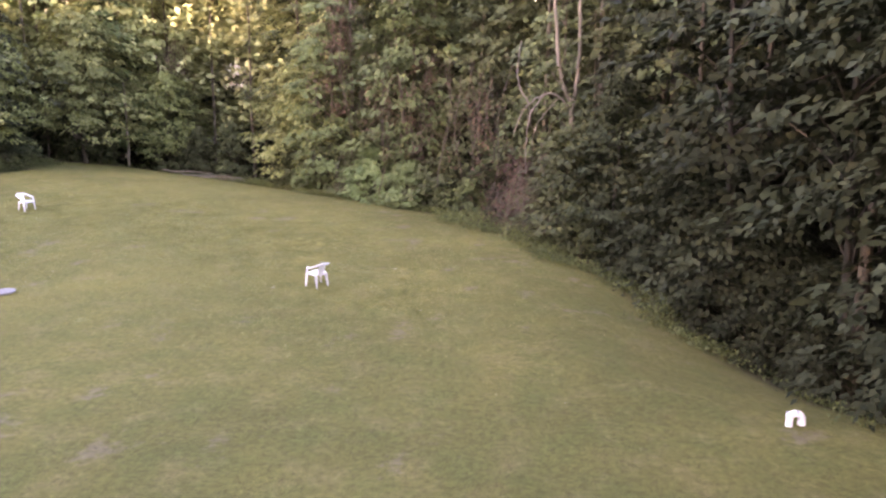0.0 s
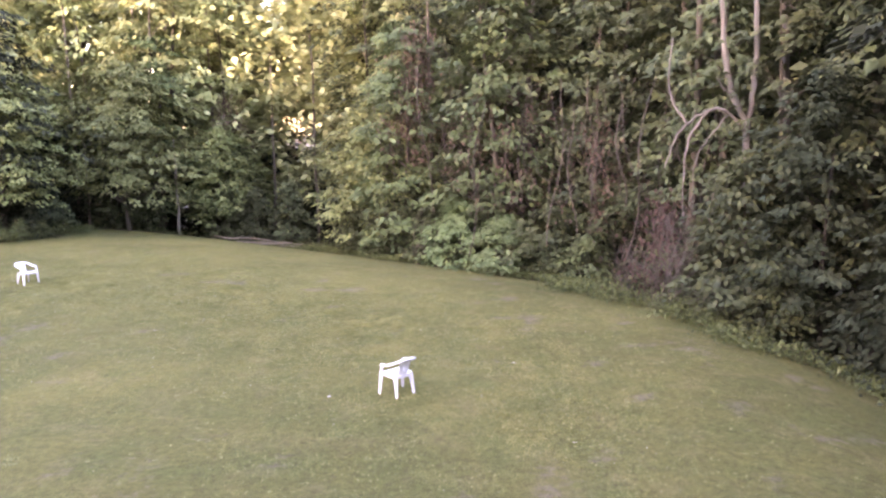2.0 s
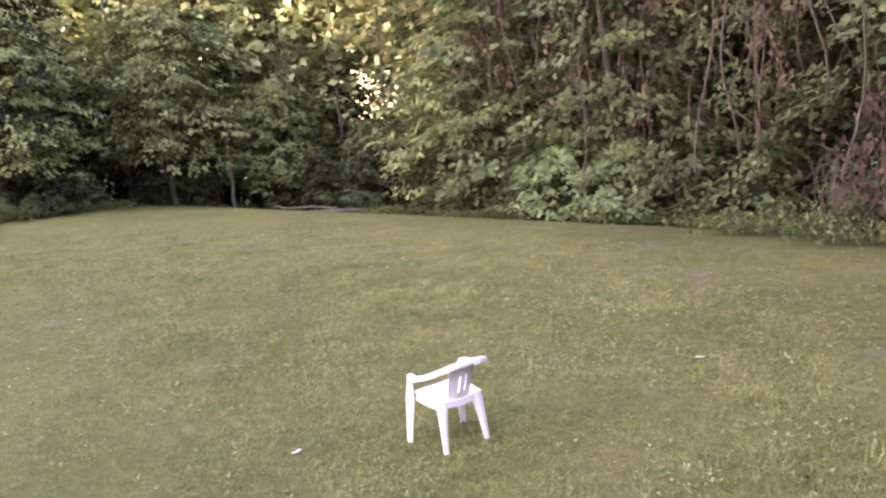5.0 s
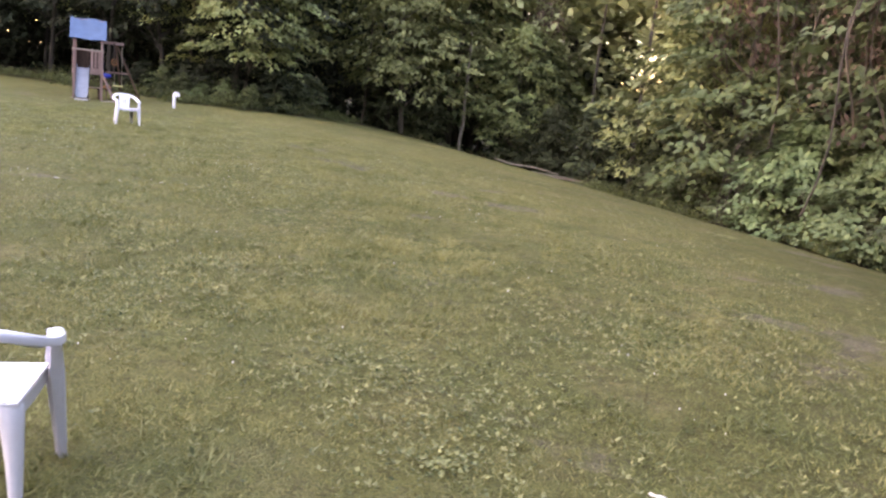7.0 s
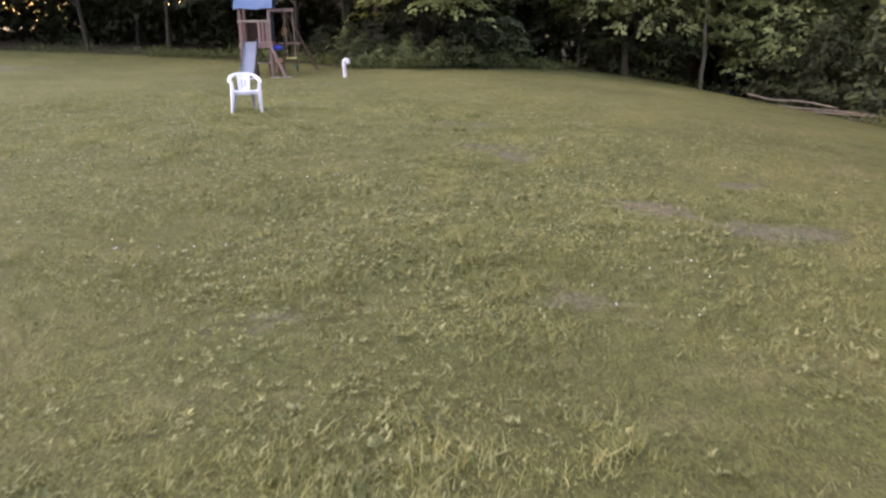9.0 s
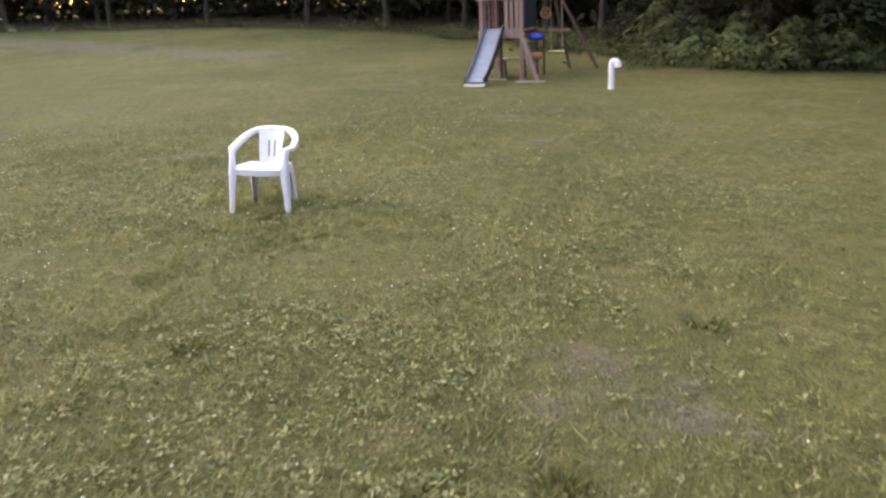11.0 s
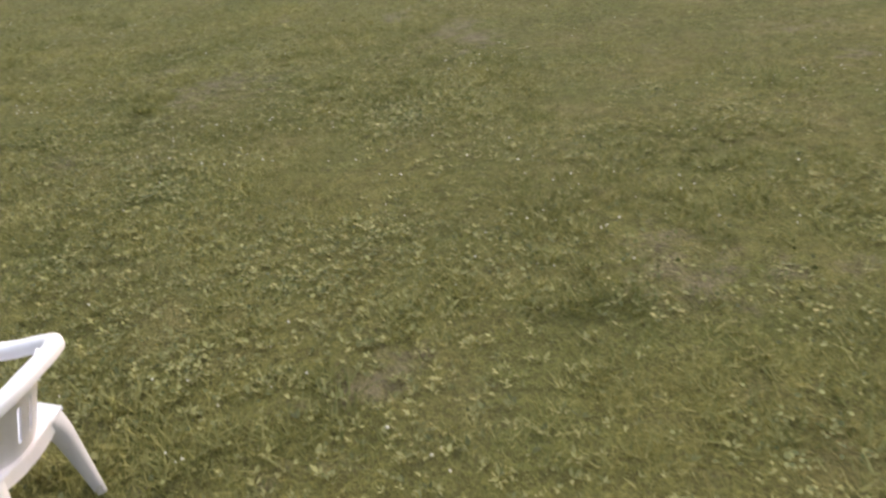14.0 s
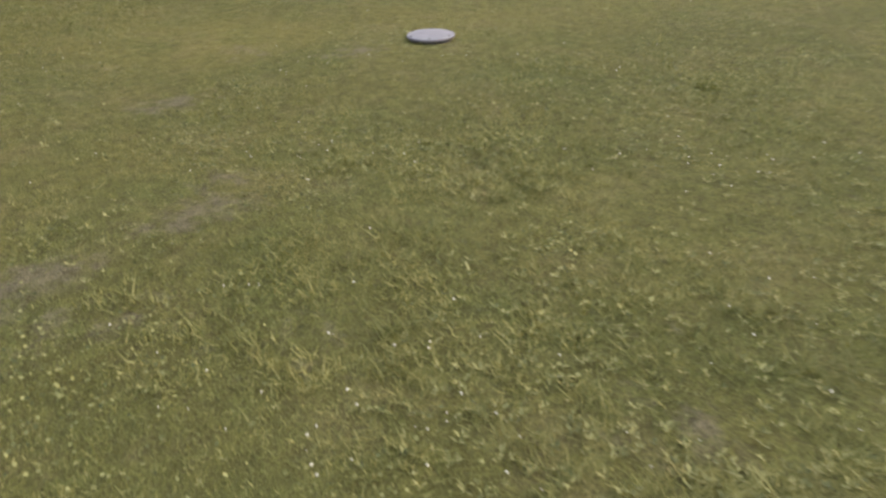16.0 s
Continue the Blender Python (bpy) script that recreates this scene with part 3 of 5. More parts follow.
for wx, wy, big, turn in ((-30.3, 41.4, 0.5, 15), (-29.2, 41.5, 0.6, 95), (-28.3, 41.8, 0.52, 200), (-27.2, 42.1, 0.6, 310), (-26.4, 42.8, 0.55, 80), (-26.0, 43.8, 0.5, 170)):
    plant(SHRUBS[1], wx, wy, big, turn)
plant(DARK_SHRUB, -26.9, 44.4, 0.9, 60)
plant(SHRUBS[0], -26.9, 46.2, 0.7, 160)
plant(SHRUBS[0], -20.4, 56.0, 0.9, 10)
plant(SHRUBS[2], -17.6, 55.6, 1.05, 90)
LEFT_WOODS = (-72, -27.5, -4, 46)
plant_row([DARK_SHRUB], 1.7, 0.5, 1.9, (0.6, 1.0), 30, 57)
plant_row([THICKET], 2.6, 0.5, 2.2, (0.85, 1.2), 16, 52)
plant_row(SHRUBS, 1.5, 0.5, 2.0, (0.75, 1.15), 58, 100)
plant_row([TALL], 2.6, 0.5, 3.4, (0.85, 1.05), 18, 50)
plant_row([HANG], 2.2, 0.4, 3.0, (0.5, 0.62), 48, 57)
plant_band([KINDS[2], KINDS[0], KINDS[0]], 2.2, 4.6, 2.7, 4000, (0.8, 1.15), (-27.5, 24, 27.5, 84), -3.0)
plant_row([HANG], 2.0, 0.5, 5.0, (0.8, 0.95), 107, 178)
plant_band([KINDS[1], KINDS[3], DEEP[0]], 4.8, 9.0, 3.6, 4000, (0.95, 1.25), (-27.5, -8, 34, 84))
plant_band([KINDS[3], DEEP[1]], 4.8, 9.0, 3.6, 4000, (0.95, 1.2), (-8, 8, 30, 84))
plant_band([DEEP_OAK], 4.8, 9.0, 3.6, 4000, (0.9, 1.1), (3, 24, -30, 34))
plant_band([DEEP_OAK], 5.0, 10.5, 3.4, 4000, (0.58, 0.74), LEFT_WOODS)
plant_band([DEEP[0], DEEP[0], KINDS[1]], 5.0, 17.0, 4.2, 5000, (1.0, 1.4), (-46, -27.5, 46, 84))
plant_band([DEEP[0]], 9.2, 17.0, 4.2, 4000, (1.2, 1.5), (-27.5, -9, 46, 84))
plant_band([DEEP[1]], 9.2, 17.0, 5.0, 4000, (0.9, 1.05), (-74, -46, 0, 84))
plant_band([DEEP[1], DEEP_OAK], 9.2, 17.0, 4.8, 2000, (0.95, 1.15), (-9, 26, 0, 84))


def make_far_woods():
    """The depth of the woods behind the trees, as one uncounted mass of boughs and stems."""
    g = np.random.default_rng(21)
    x, y = g.uniform(-100, 50, 54000), g.uniform(-100, 110, 54000)
    depth = beyond(x, y)
    ok = (depth > 16) & (depth < 29)
    cs = np.stack([x, y, height(x, y) + 0.2 + np.where(x < -48, 19, 26) * g.uniform(0, 1, len(x)) ** 1.15], -1)
    cs = cs[ok & ((x < 4) | (y < -40)) & ~open_sky(cs[:, 0], cs[:, 1], cs[:, 2])]
    cs = cs[(cs[:, 1] > 38) | (g.uniform(0, 1, len(cs)) < 0.3)]
    more = np.stack([g.uniform(-52, -12, 9000), g.uniform(56, 92, 9000), 1 + 23 * g.uniform(0, 1, 9000)], -1)
    deep = beyond(more[:, 0], more[:, 1])
    near_gap = np.abs(bearing(more[:, 0], more[:, 1]) - 19.3) < 4.5
    cs = np.concatenate([cs, more[(deep > np.where(near_gap, 4.5, 11)) & (deep < 22) & ~open_sky(more[:, 0], more[:, 1], more[:, 2])]])
    per = 26
    c = np.repeat(cs, per, 0)
    n = len(c)
    off = g.normal(0, 1, (n, 3)) * [0.9, 0.9, 0.5]
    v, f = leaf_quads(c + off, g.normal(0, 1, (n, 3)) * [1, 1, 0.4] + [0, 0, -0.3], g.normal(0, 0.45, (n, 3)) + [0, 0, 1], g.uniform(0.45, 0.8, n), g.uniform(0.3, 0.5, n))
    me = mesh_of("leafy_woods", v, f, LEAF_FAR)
    set_tone(me, np.repeat(g.uniform(0, 1, len(cs)), per))
    tagged(new("leafy_woods", me), "depth of leafy woods far behind the edge", "woods", kind="stuff")


make_far_woods()


def make_light_blocking_woods():
    """An added belt of dark leaves blocks light coming through the eastern trees."""
    g = np.random.default_rng(22)
    x, y = g.uniform(-10, 56, 36000), g.uniform(-45, 85, 36000)
    depth = beyond(x, y)
    low, top = height(x, y) - 0.2, np.where(y < 46, 26.0, 20.0)
    z = low + (top - low) * g.uniform(0, 1, len(x)) ** np.where(y < 46, 0.85, 1.1)
    ok = (depth > np.where(z < low + 5, 4.2, 9)) & (depth < 40) & (g.uniform(0, 1, len(x)) < 0.75) & (z < 6 + 1.1 * depth)
    cs = np.stack([x, y, z], -1)[ok]
    per = 7
    c = np.repeat(cs, per, 0)
    n = len(c)
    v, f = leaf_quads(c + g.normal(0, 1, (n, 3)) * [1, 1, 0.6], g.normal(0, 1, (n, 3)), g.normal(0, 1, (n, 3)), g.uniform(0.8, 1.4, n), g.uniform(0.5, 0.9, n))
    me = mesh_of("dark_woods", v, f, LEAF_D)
    set_tone(me, np.repeat(g.uniform(0, 1, len(cs)), per))
    tagged(new("dark_woods", me), "added mass of dark leaves that blocks light behind the near trees", "woods", kind="stuff")


make_light_blocking_woods()


def make_sun_blocking_woods():
    """Unseen tall woods to the south, added to keep the low sun off the grass."""
    g = np.random.default_rng(24)
    x, y = g.uniform(-100, 50, 32000), g.uniform(-100, -4, 32000)
    depth = beyond(x, y)
    ok = (depth > 1.5) & (depth < 17) & ((x < -40) | (y < -44))
    cs = np.stack([x, y, height(x, y) + np.where(y < -28, 33, 18) * g.uniform(0, 1, len(x)) ** 0.9], -1)[ok]
    per = 8
    c = np.repeat(cs, per, 0)
    n = len(c)
    v, f = leaf_quads(c + g.normal(0, 1, (n, 3)) * [1.2, 1.2, 0.7], g.normal(0, 1, (n, 3)), g.normal(0, 1, (n, 3)), g.uniform(1.7, 2.8, n), g.uniform(1.1, 1.9, n))
    me = mesh_of("south_woods", v, f, LEAF_C)
    set_tone(me, np.repeat(g.uniform(0, 1, len(cs)), per))
    tagged(new("south_woods", me), "unseen tall woods added to keep the low sun off the lawn", "woods", kind="stuff")


make_sun_blocking_woods()


def make_dark_leaf_fill():
    """Added dark leaves that stop sky light and stand for shade behind the stems."""
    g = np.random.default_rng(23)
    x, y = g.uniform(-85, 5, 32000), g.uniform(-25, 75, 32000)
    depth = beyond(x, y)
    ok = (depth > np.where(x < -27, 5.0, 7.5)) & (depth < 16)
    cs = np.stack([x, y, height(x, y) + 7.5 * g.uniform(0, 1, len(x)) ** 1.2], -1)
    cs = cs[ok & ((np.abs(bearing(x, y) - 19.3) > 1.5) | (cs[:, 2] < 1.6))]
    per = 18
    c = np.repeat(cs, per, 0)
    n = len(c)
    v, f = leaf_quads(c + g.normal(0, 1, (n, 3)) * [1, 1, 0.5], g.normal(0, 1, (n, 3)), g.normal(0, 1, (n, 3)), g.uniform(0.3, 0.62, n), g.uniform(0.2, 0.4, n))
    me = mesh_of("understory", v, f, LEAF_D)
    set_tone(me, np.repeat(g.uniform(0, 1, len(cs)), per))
    tagged(new("understory", me), "added mass of dark leaves standing for the shade behind the stems", "undergrowth", kind="stuff")


make_dark_leaf_fill()


# ---- the plastic chairs ----
def swept(points, profile, up=(0, 0, 1)):
    """A bmesh of a closed profile (across, up) swept along points."""
    bm = bmesh.new()
    rings = []
    pts = [Vector(p) for p in points]
    for i, p in enumerate(pts):
        way = (pts[min(i + 1, len(pts) - 1)] - pts[max(i - 1, 0)]).normalized()
        side = way.cross(Vector(up)).normalized()
        over = side.cross(way)
        rings.append([bm.verts.new(p + side * a + over * b) for a, b in profile])
    n = len(profile)
    for r, s in zip(rings, rings[1:]):
        for k in range(n):
            bm.faces.new((r[k], r[(k + 1) % n], s[(k + 1) % n], s[k]))
    bm.faces.new(rings[0])
    bm.faces.new(reversed(rings[-1]))
    return bm


def sheet(columns, rows, place, thick, skip=()):
    """A curved plate: place(u, v) gives the front; cells in skip stay open."""
    bm = bmesh.new()
    grid = [[bm.verts.new(place(u, v)) for v in rows] for u in columns]
    for i in range(len(columns) - 1):
        for j in range(len(rows) - 1):
            if (i, j) not in skip:
                bm.faces.new((grid[i][j], grid[i + 1][j], grid[i + 1][j + 1], grid[i][j + 1]))
    bmesh.ops.recalc_face_normals(bm, faces=bm.faces)
    bmesh.ops.solidify(bm, geom=bm.faces[:], thickness=thick)
    loose = [v for v in bm.verts if not v.link_faces]
    bmesh.ops.delete(bm, geom=loose, context="VERTS")
    return bm


def leg_bm(path, widths, outward):
    """A tapered leg of angle section, open on its inner side, along a bent line."""
    out = Vector(outward).normalized()
    pts = [Vector(p) for p in path]
    shape = [(-0.5, 0.3), (-0.34, 0.46), (0, 0.55), (0.34, 0.46), (0.5, 0.3), (0.5, -0.34), (0.4, -0.34), (0.37, 0.2), (0, 0.4), (-0.37, 0.2), (-0.4, -0.34), (-0.5, -0.34)]
    bm = bmesh.new()
    rings = []
    for k, (c, w) in enumerate(zip(pts, widths)):
        way = (pts[min(k + 1, len(pts) - 1)] - pts[max(k - 1, 0)]).normalized()
        side = way.cross(out).normalized()
        over = side.cross(way)
        rings.append([bm.verts.new(c + side * a * w + over * b * w) for a, b in shape])
    n = len(shape)
    for r, q in zip(rings, rings[1:]):
        for k in range(n):
            bm.faces.new((r[k], r[(k + 1) % n], q[(k + 1) % n], q[k]))
    bm.faces.new(rings[0])
    bm.faces.new(reversed(rings[-1]))
    return bm


def soft_edges(ob, degrees=38):
    """Smooth faces that stay crisp along the sharper bends."""
    me = ob.data
    bm = bmesh.new()
    bm.from_mesh(me)
    for f in bm.faces:
        f.smooth = True
    for e in bm.edges:
        e.smooth = len(e.link_faces) == 2 and e.calc_face_angle(0) < radians(degrees)
    bm.to_mesh(me)
    bm.free()
    return ob


def make_chair(label):
    chair = tagged(new("garden_chair"), label, "chair", "plastic chairs on the lawn")

    def seat_place(u, v):
        front = max(0.0, 0.2 - v) / 0.2
        wide = (0.238 - 0.034 * v) * (1 - 0.13 * front * front)
        dip = -0.024 * (1 - u * u) * math.sin(math.pi * min(1, v * 1.1))
        return Vector((u * wide, -0.215 + 0.415 * v, 0.437 - 0.03 * v + dip - 0.03 * front ** 3 + 0.012 * abs(u) ** 3))

    soft_edges(part("seat", sheet([-1, -0.85, -0.6, -0.3, 0, 0.3, 0.6, 0.85, 1], [0, 0.05, 0.1, 0.15, 0.3, 0.5, 0.7, 0.85, 1], seat_place, 0.012), PLASTIC, chair))
    flat = [(-0.005, -0.03), (0.005, -0.03), (0.005, 0.03), (-0.005, 0.03)]
    for s in (-1, 1):
        part("seat_apron", swept([(s * 0.222, -0.17, 0.40), (s * 0.219, 0.0, 0.39), (s * 0.2, 0.185, 0.378)], flat), PLASTIC, chair)
    front = [(0.205 * k / 5, -0.214 + 0.02 * abs(k / 5) ** 3, 0.39 + 0.008 * (k / 5) ** 2) for k in range(-5, 6)]
    soft_edges(part("front_apron", swept(front, flat), PLASTIC, chair))
    rear = [(0.17 * k / 5, 0.198 - 0.012 * (k / 5) ** 2, 0.376 + 0.022 * (k / 5) ** 2) for k in range(-5, 6)]
    soft_edges(part("rear_apron", swept(rear, [(-0.005, -0.028), (0.005, -0.028), (0.005, 0.024), (-0.005, 0.024)]), PLASTIC, chair))

    def back_place(u, v):
        wide = 0.108 + 0.022 * v
        return Vector((u * wide, 0.192 + 0.1 * v + 0.012 * v * v - 0.035 * u * u, 0.40 + 0.325 * v))

    slots = {(i, j) for i in (2, 4) for j in (2, 3)}
    soft_edges(part("backrest", sheet([-1, -0.5, -0.32, -0.17, 0.17, 0.32, 0.5, 1], [0, 0.1, 0.2, 0.45, 0.66, 0.85, 1], back_place, 0.01, slots), PLASTIC, chair))
    # the rail: high behind, sloping down each side to the flat arm ends
    pts = []
    for k in range(0, 29):
        a = math.pi * k / 28
        x = -0.288 * math.copysign(abs(math.cos(a)) ** 0.64, math.cos(a))
        y = -0.06 + 0.378 * math.sin(a) ** 0.7
        rise = (y + 0.06) / 0.378
        pts.append((x, y, 0.598 + 0.128 * rise ** 1.45 + 0.009 * (1 - (x / 0.288) ** 2)))
    tip = [(0.254, -0.143, 0.568), (0.262, -0.13, 0.594), (0.271, -0.108, 0.604), (0.281, -0.082, 0.602)]
    pts = [(-a, b, c) for a, b, c in tip] + pts + tip[::-1]
    profile = [(-0.029, -0.004), (-0.024, 0.008), (-0.008, 0.013), (0.012, 0.013), (0.028, 0.007), (0.034, -0.006), (0.034, -0.034), (0.028, -0.034), (0.025, -0.006), (0.0, -0.001), (-0.022, -0.008), (-0.024, -0.024), (-0.029, -0.024)]
    soft_edges(part("arm_rail", swept(pts, profile), PLASTIC, chair), 50)
    for s in (-1, 1):
        front = [(s * 0.258, -0.118, 0.592), (s * 0.253, -0.142, 0.53), (s * 0.249, -0.16, 0.46), (s * 0.25, -0.172, 0.38), (s * 0.263, -0.188, 0.2), (s * 0.274, -0.206, 0.0)]
        soft_edges(part("leg", leg_bm(front, (0.058, 0.058, 0.07, 0.078, 0.06, 0.044), (s, -0.55, 0)), PLASTIC, chair), 50)
        rear = [(s * 0.163, 0.152, 0.385), (s * 0.172, 0.165, 0.36), (s * 0.181, 0.179, 0.31), (s * 0.194, 0.2, 0.16), (s * 0.205, 0.222, 0.0)]
        soft_edges(part("leg", leg_bm(rear, (0.094, 0.09, 0.076, 0.056, 0.041), (s * 0.55, 1, 0)), PLASTIC, chair), 50)
    return chair


def on_lawn(x, y, turn, sink=0.012, lean=(0, 0)):
    return pose(x, y, float(height(x, y)) - sink, lean[0], lean[1], turn)


first = make_chair("white plastic garden chair with slotted back on the lawn")
first.matrix_basis = on_lawn(-3.53, 22.99, -129)
second = copy_thing(first, on_lawn(-18.456, 32.575, 73.5, 0.018, (-0.6, 2.2)))
tagged(second, "white plastic garden chair on the grass before the playset")


# ---- vent pipes and lid ----
def make_vent(x, y, turn, high, radius, bend, drop, label):
    vent = tagged(new("vent_pipe"), label, "vent pipe", "white vent pipes in the lawn")
    pts = [(0, 0, -0.05), (0, 0, high * 0.5), (0, 0, high - bend - radius)]
    pts += [(bend - bend * math.cos(a), 0, high - bend - radius + bend * math.sin(a)) for a in np.linspace(0.2, math.pi, 12)]
    pts.append((2 * bend, 0, high - bend - radius - drop))
    v, f = tube(pts, radius, 16)
    child("pipe", mesh_of("pipe", v, f, PVC, True), vent)
    v, f = tube([(0, 0, high * 0.62), (0, 0, high * 0.62 + 0.07)], radius * 1.1, 16)
    child("collar", mesh_of("collar", v, f, PVC, True), vent)
    v, f = tube([(2 * bend, 0, high - bend - radius - drop - 0.01), (2 * bend, 0, high - bend - radius - drop + 0.07)], radius * 1.12, 16)
    child("mouth", mesh_of("mouth", v, f, PVC, True), vent)
    bm = bmesh.new()
    bmesh.ops.create_circle(bm, cap_ends=True, segments=16, radius=radius * 0.98)
    for q in bm.verts:
        q.co += Vector((2 * bend, 0, high - bend - radius - drop + 0.02))
    bmesh.ops.solidify(bm, geom=bm.faces[:], thickness=0.006)
    part("grille", bm, DARK_HOLE, vent, "dark mesh in the mouth")
    vent.matrix_basis = on_lawn(x, y, turn)
    return vent


make_vent(-25.4, 38.6, 50, 0.58, 0.058, 0.06, 0.04, "white plastic vent pipe bent over, in the lawn by the playset")
make_vent(-11.67, 12.16, 20, 0.5, 0.062, 0.085, 0.06, "white plastic vent pipe bent over, in the open lawn")
make_vent(7.48, 15.2, -8, 0.36, 0.07, 0.11, 0.09, "short white vent pipe bent over like an arch, near the trees")


def make_lid():
    lid = tagged(new("tank_lid"), "round pale lilac-grey plastic tank lid in the lawn", "lid")

    def disc(r0, r1, z0, z1, dome):
        bm = bmesh.new()
        rings = []
        for r, z in ((r0, z0), (r0, z1 - 0.008), (r0 - 0.008, z1), (r1 * 0.6, z1 + dome * 0.8), (r1 * 0.2, z1 + dome)):
            rings.append([bm.verts.new((r * math.cos(a), r * math.sin(a), z)) for a in np.linspace(0, 2 * math.pi, 40, endpoint=False)])
        for r, s in zip(rings, rings[1:]):
            for k in range(40):
                bm.faces.new((r[k], r[(k + 1) % 40], s[(k + 1) % 40], s[k]))
        bm.faces.new(rings[-1])
        return bm

    part("riser", disc(0.265, 0.25, -0.1, 0.055, 0.0), LID_RIM, lid, "dark riser ring")
    part("cover", disc(0.295, 0.285, 0.052, 0.078, 0.01), LID, lid, smooth=False)
    for k in range(6):
        a = k * math.pi / 3
        bm = bmesh.new()
        bmesh.ops.create_cone(bm, cap_ends=True, segments=6, radius1=0.012, radius2=0.01, depth=0.012)
        for q in bm.verts:
            q.co += Vector((0.265 * math.cos(a), 0.265 * math.sin(a), 0.083))
        part("screw", bm, LID_RIM, lid)
    lid.matrix_basis = on_lawn(-12.1, 21.2, 10)


make_lid()


# ---- the playset ----
def make_playset():
    p = tagged(new("playset"), "small cedar playset with blue tarp roof, grey slide and swing", "playset")

    def timber(name, a, b, w, h=None, mat=CEDAR, label=""):
        return part(name, beam(a, b, w, h), mat, p, label, bevel=0.006)

    for x in (-0.36, 0.56):
        for y in (1.5, 2.6):
            timber("post", (x, y, -0.15), (x, y, 1.86), 0.075)
    for x in (-0.36, 0.56):
        timber("rafter", (x, 1.42, 1.78), (x, 2.05, 2.34), 0.05, 0.08)
        timber("rafter", (x, 2.68, 1.78), (x, 2.05, 2.34), 0.05, 0.08)
    timber("ridge", (-0.42, 2.05, 2.34), (0.62, 2.05, 2.34), 0.05, 0.08)
    for k in range(8):
        y = 1.47 + k * 0.158
        part("deck_board", box(-0.4, 0.6, y, y + 0.145, 0.90, 0.93), CEDAR, p, bevel=0.004)
    timber("deck_beam", (-0.42, 1.44, 0.86), (0.62, 1.44, 0.86), 0.13, 0.04)
    timber("deck_beam", (-0.42, 2.66, 0.86), (0.62, 2.66, 0.86), 0.13, 0.04)
    timber("rail", (-0.42, 1.44, 1.49), (0.62, 1.44, 1.49), 0.03, 0.085, GREY_WOOD, "pale top rail")
    timber("rail", (-0.42, 2.66, 1.47), (0.62, 2.66, 1.47), 0.03, 0.085)
    for x in (0.2, 0.32, 0.44):
        part("slat", box(x, x + 0.07, 1.43, 1.452, 0.92, 1.47), CEDAR, p, bevel=0.003)
    for k in range(8):
        x = -0.33 + k * 0.113
        part("slat", box(x, x + 0.1, 2.645, 2.667, 0.92, 1.45), DARK_WOOD, p, "dark back slat", bevel=0.003)
    for k in range(4):
        y = 1.62 + k * 0.26
        part("slat", box(-0.415, -0.395, y, y + 0.1, 0.92, 1.47), CEDAR, p, bevel=0.003)
    timber("rail", (-0.405, 1.46, 1.47), (-0.405, 2.66, 1.47), 0.035, 0.08)
    part("side_screen", sheet([0, 0.35, 0.7, 1], [0, 0.5, 1], lambda u, v: Vector((0.615 + 0.015 * math.sin(u * 7), 1.56 + 1.0 * u, 0.95 + 0.76 * v)), 0.012), NAVY, p, "dark navy canvas side screen")

    def roof_place(u, v):
        half = abs(2 * v - 1)
        sag = 0.035 * math.sin(math.pi * u) * math.sin(math.pi * half)
        return Vector((-0.52 + 1.22 * u, 2.05 + (v - 0.5) * 1.36, 2.4 - 0.6 * half - sag + 0.015 * math.sin(9 * u + 5 * v)))

    part("roof", sheet([k / 8 for k in range(9)], [k / 12 for k in range(13)], roof_place, 0.012), TARP, p, "faded blue tarpaulin roof")

    def slide_place(u, v):
        z = 0.95 - 0.9 * v if v < 0.85 else 0.95 - 0.9 * 0.85 - 0.35 * (v - 0.85)
        z += 0.05 * math.sin(v * math.pi * 3) * 0.25
        wall = 0.085 if abs(u) > 0.9 else 0
        return Vector((-0.06 + (0.2 if abs(u) > 0.9 else 0.2 * u / 0.8 * 0.97) * (1 if u > 0 else -1 if abs(u) > 0.9 else 1), 1.5 - 1.5 * v, z + wall))

    slide = part("slide", sheet([-1, -0.8, -0.3, 0.3, 0.8, 1], [k / 10 for k in range(11)], slide_place, 0.015), SLIDE, p, "grey plastic slide", smooth=False)
    for s in (-1, 1):
        part("slide_edge", swept([tuple(slide_place(s, k / 10) + Vector((0.012 * s, 0, 0.0))) for k in range(11)], [(-0.014, -0.09), (0.014, -0.09), (0.014, 0.012), (-0.014, 0.012)]), SLIDE_EDGE, slide, "dark slide side")
    for k in range(7):
        v = 0.14 + 0.11 * k
        q = slide_place(1, v)
        part("slide_rib", box(q.x - 0.36, q.x + 0.005, q.y - 0.02, q.y + 0.02, q.z - 0.2, q.z - 0.085), SLIDE_EDGE, slide, "dark rib under the slide")
    part("slide_lip", swept([(-0.28, 0.0, 0.095), (-0.06, -0.02, 0.09), (0.16, 0.0, 0.095)], [(-0.03, -0.02), (0.03, -0.02), (0.03, 0.015), (-0.03, 0.015)]), PLASTIC, slide, "whitish worn slide end")
    timber("brace", (0.56, 1.46, 0.85), (1.06, 1.05, -0.03), 0.04, 0.085)
    timber("brace", (0.05, 1.62, 0.9), (0.02, 1.7, -0.1), 0.05, 0.05, DARK_WOOD, "dark slide support")
    part("ground_board", box(0.55, 1.2, 1.0, 1.12, -0.03, 0.06), GREY_WOOD, p, "pale board on the ground", bevel=0.006)
    part("ground_board", box(-0.5, 0.2, 1.4, 1.46, -0.03, 0.07), GREY_WOOD, p, "pale board on the ground", bevel=0.006)
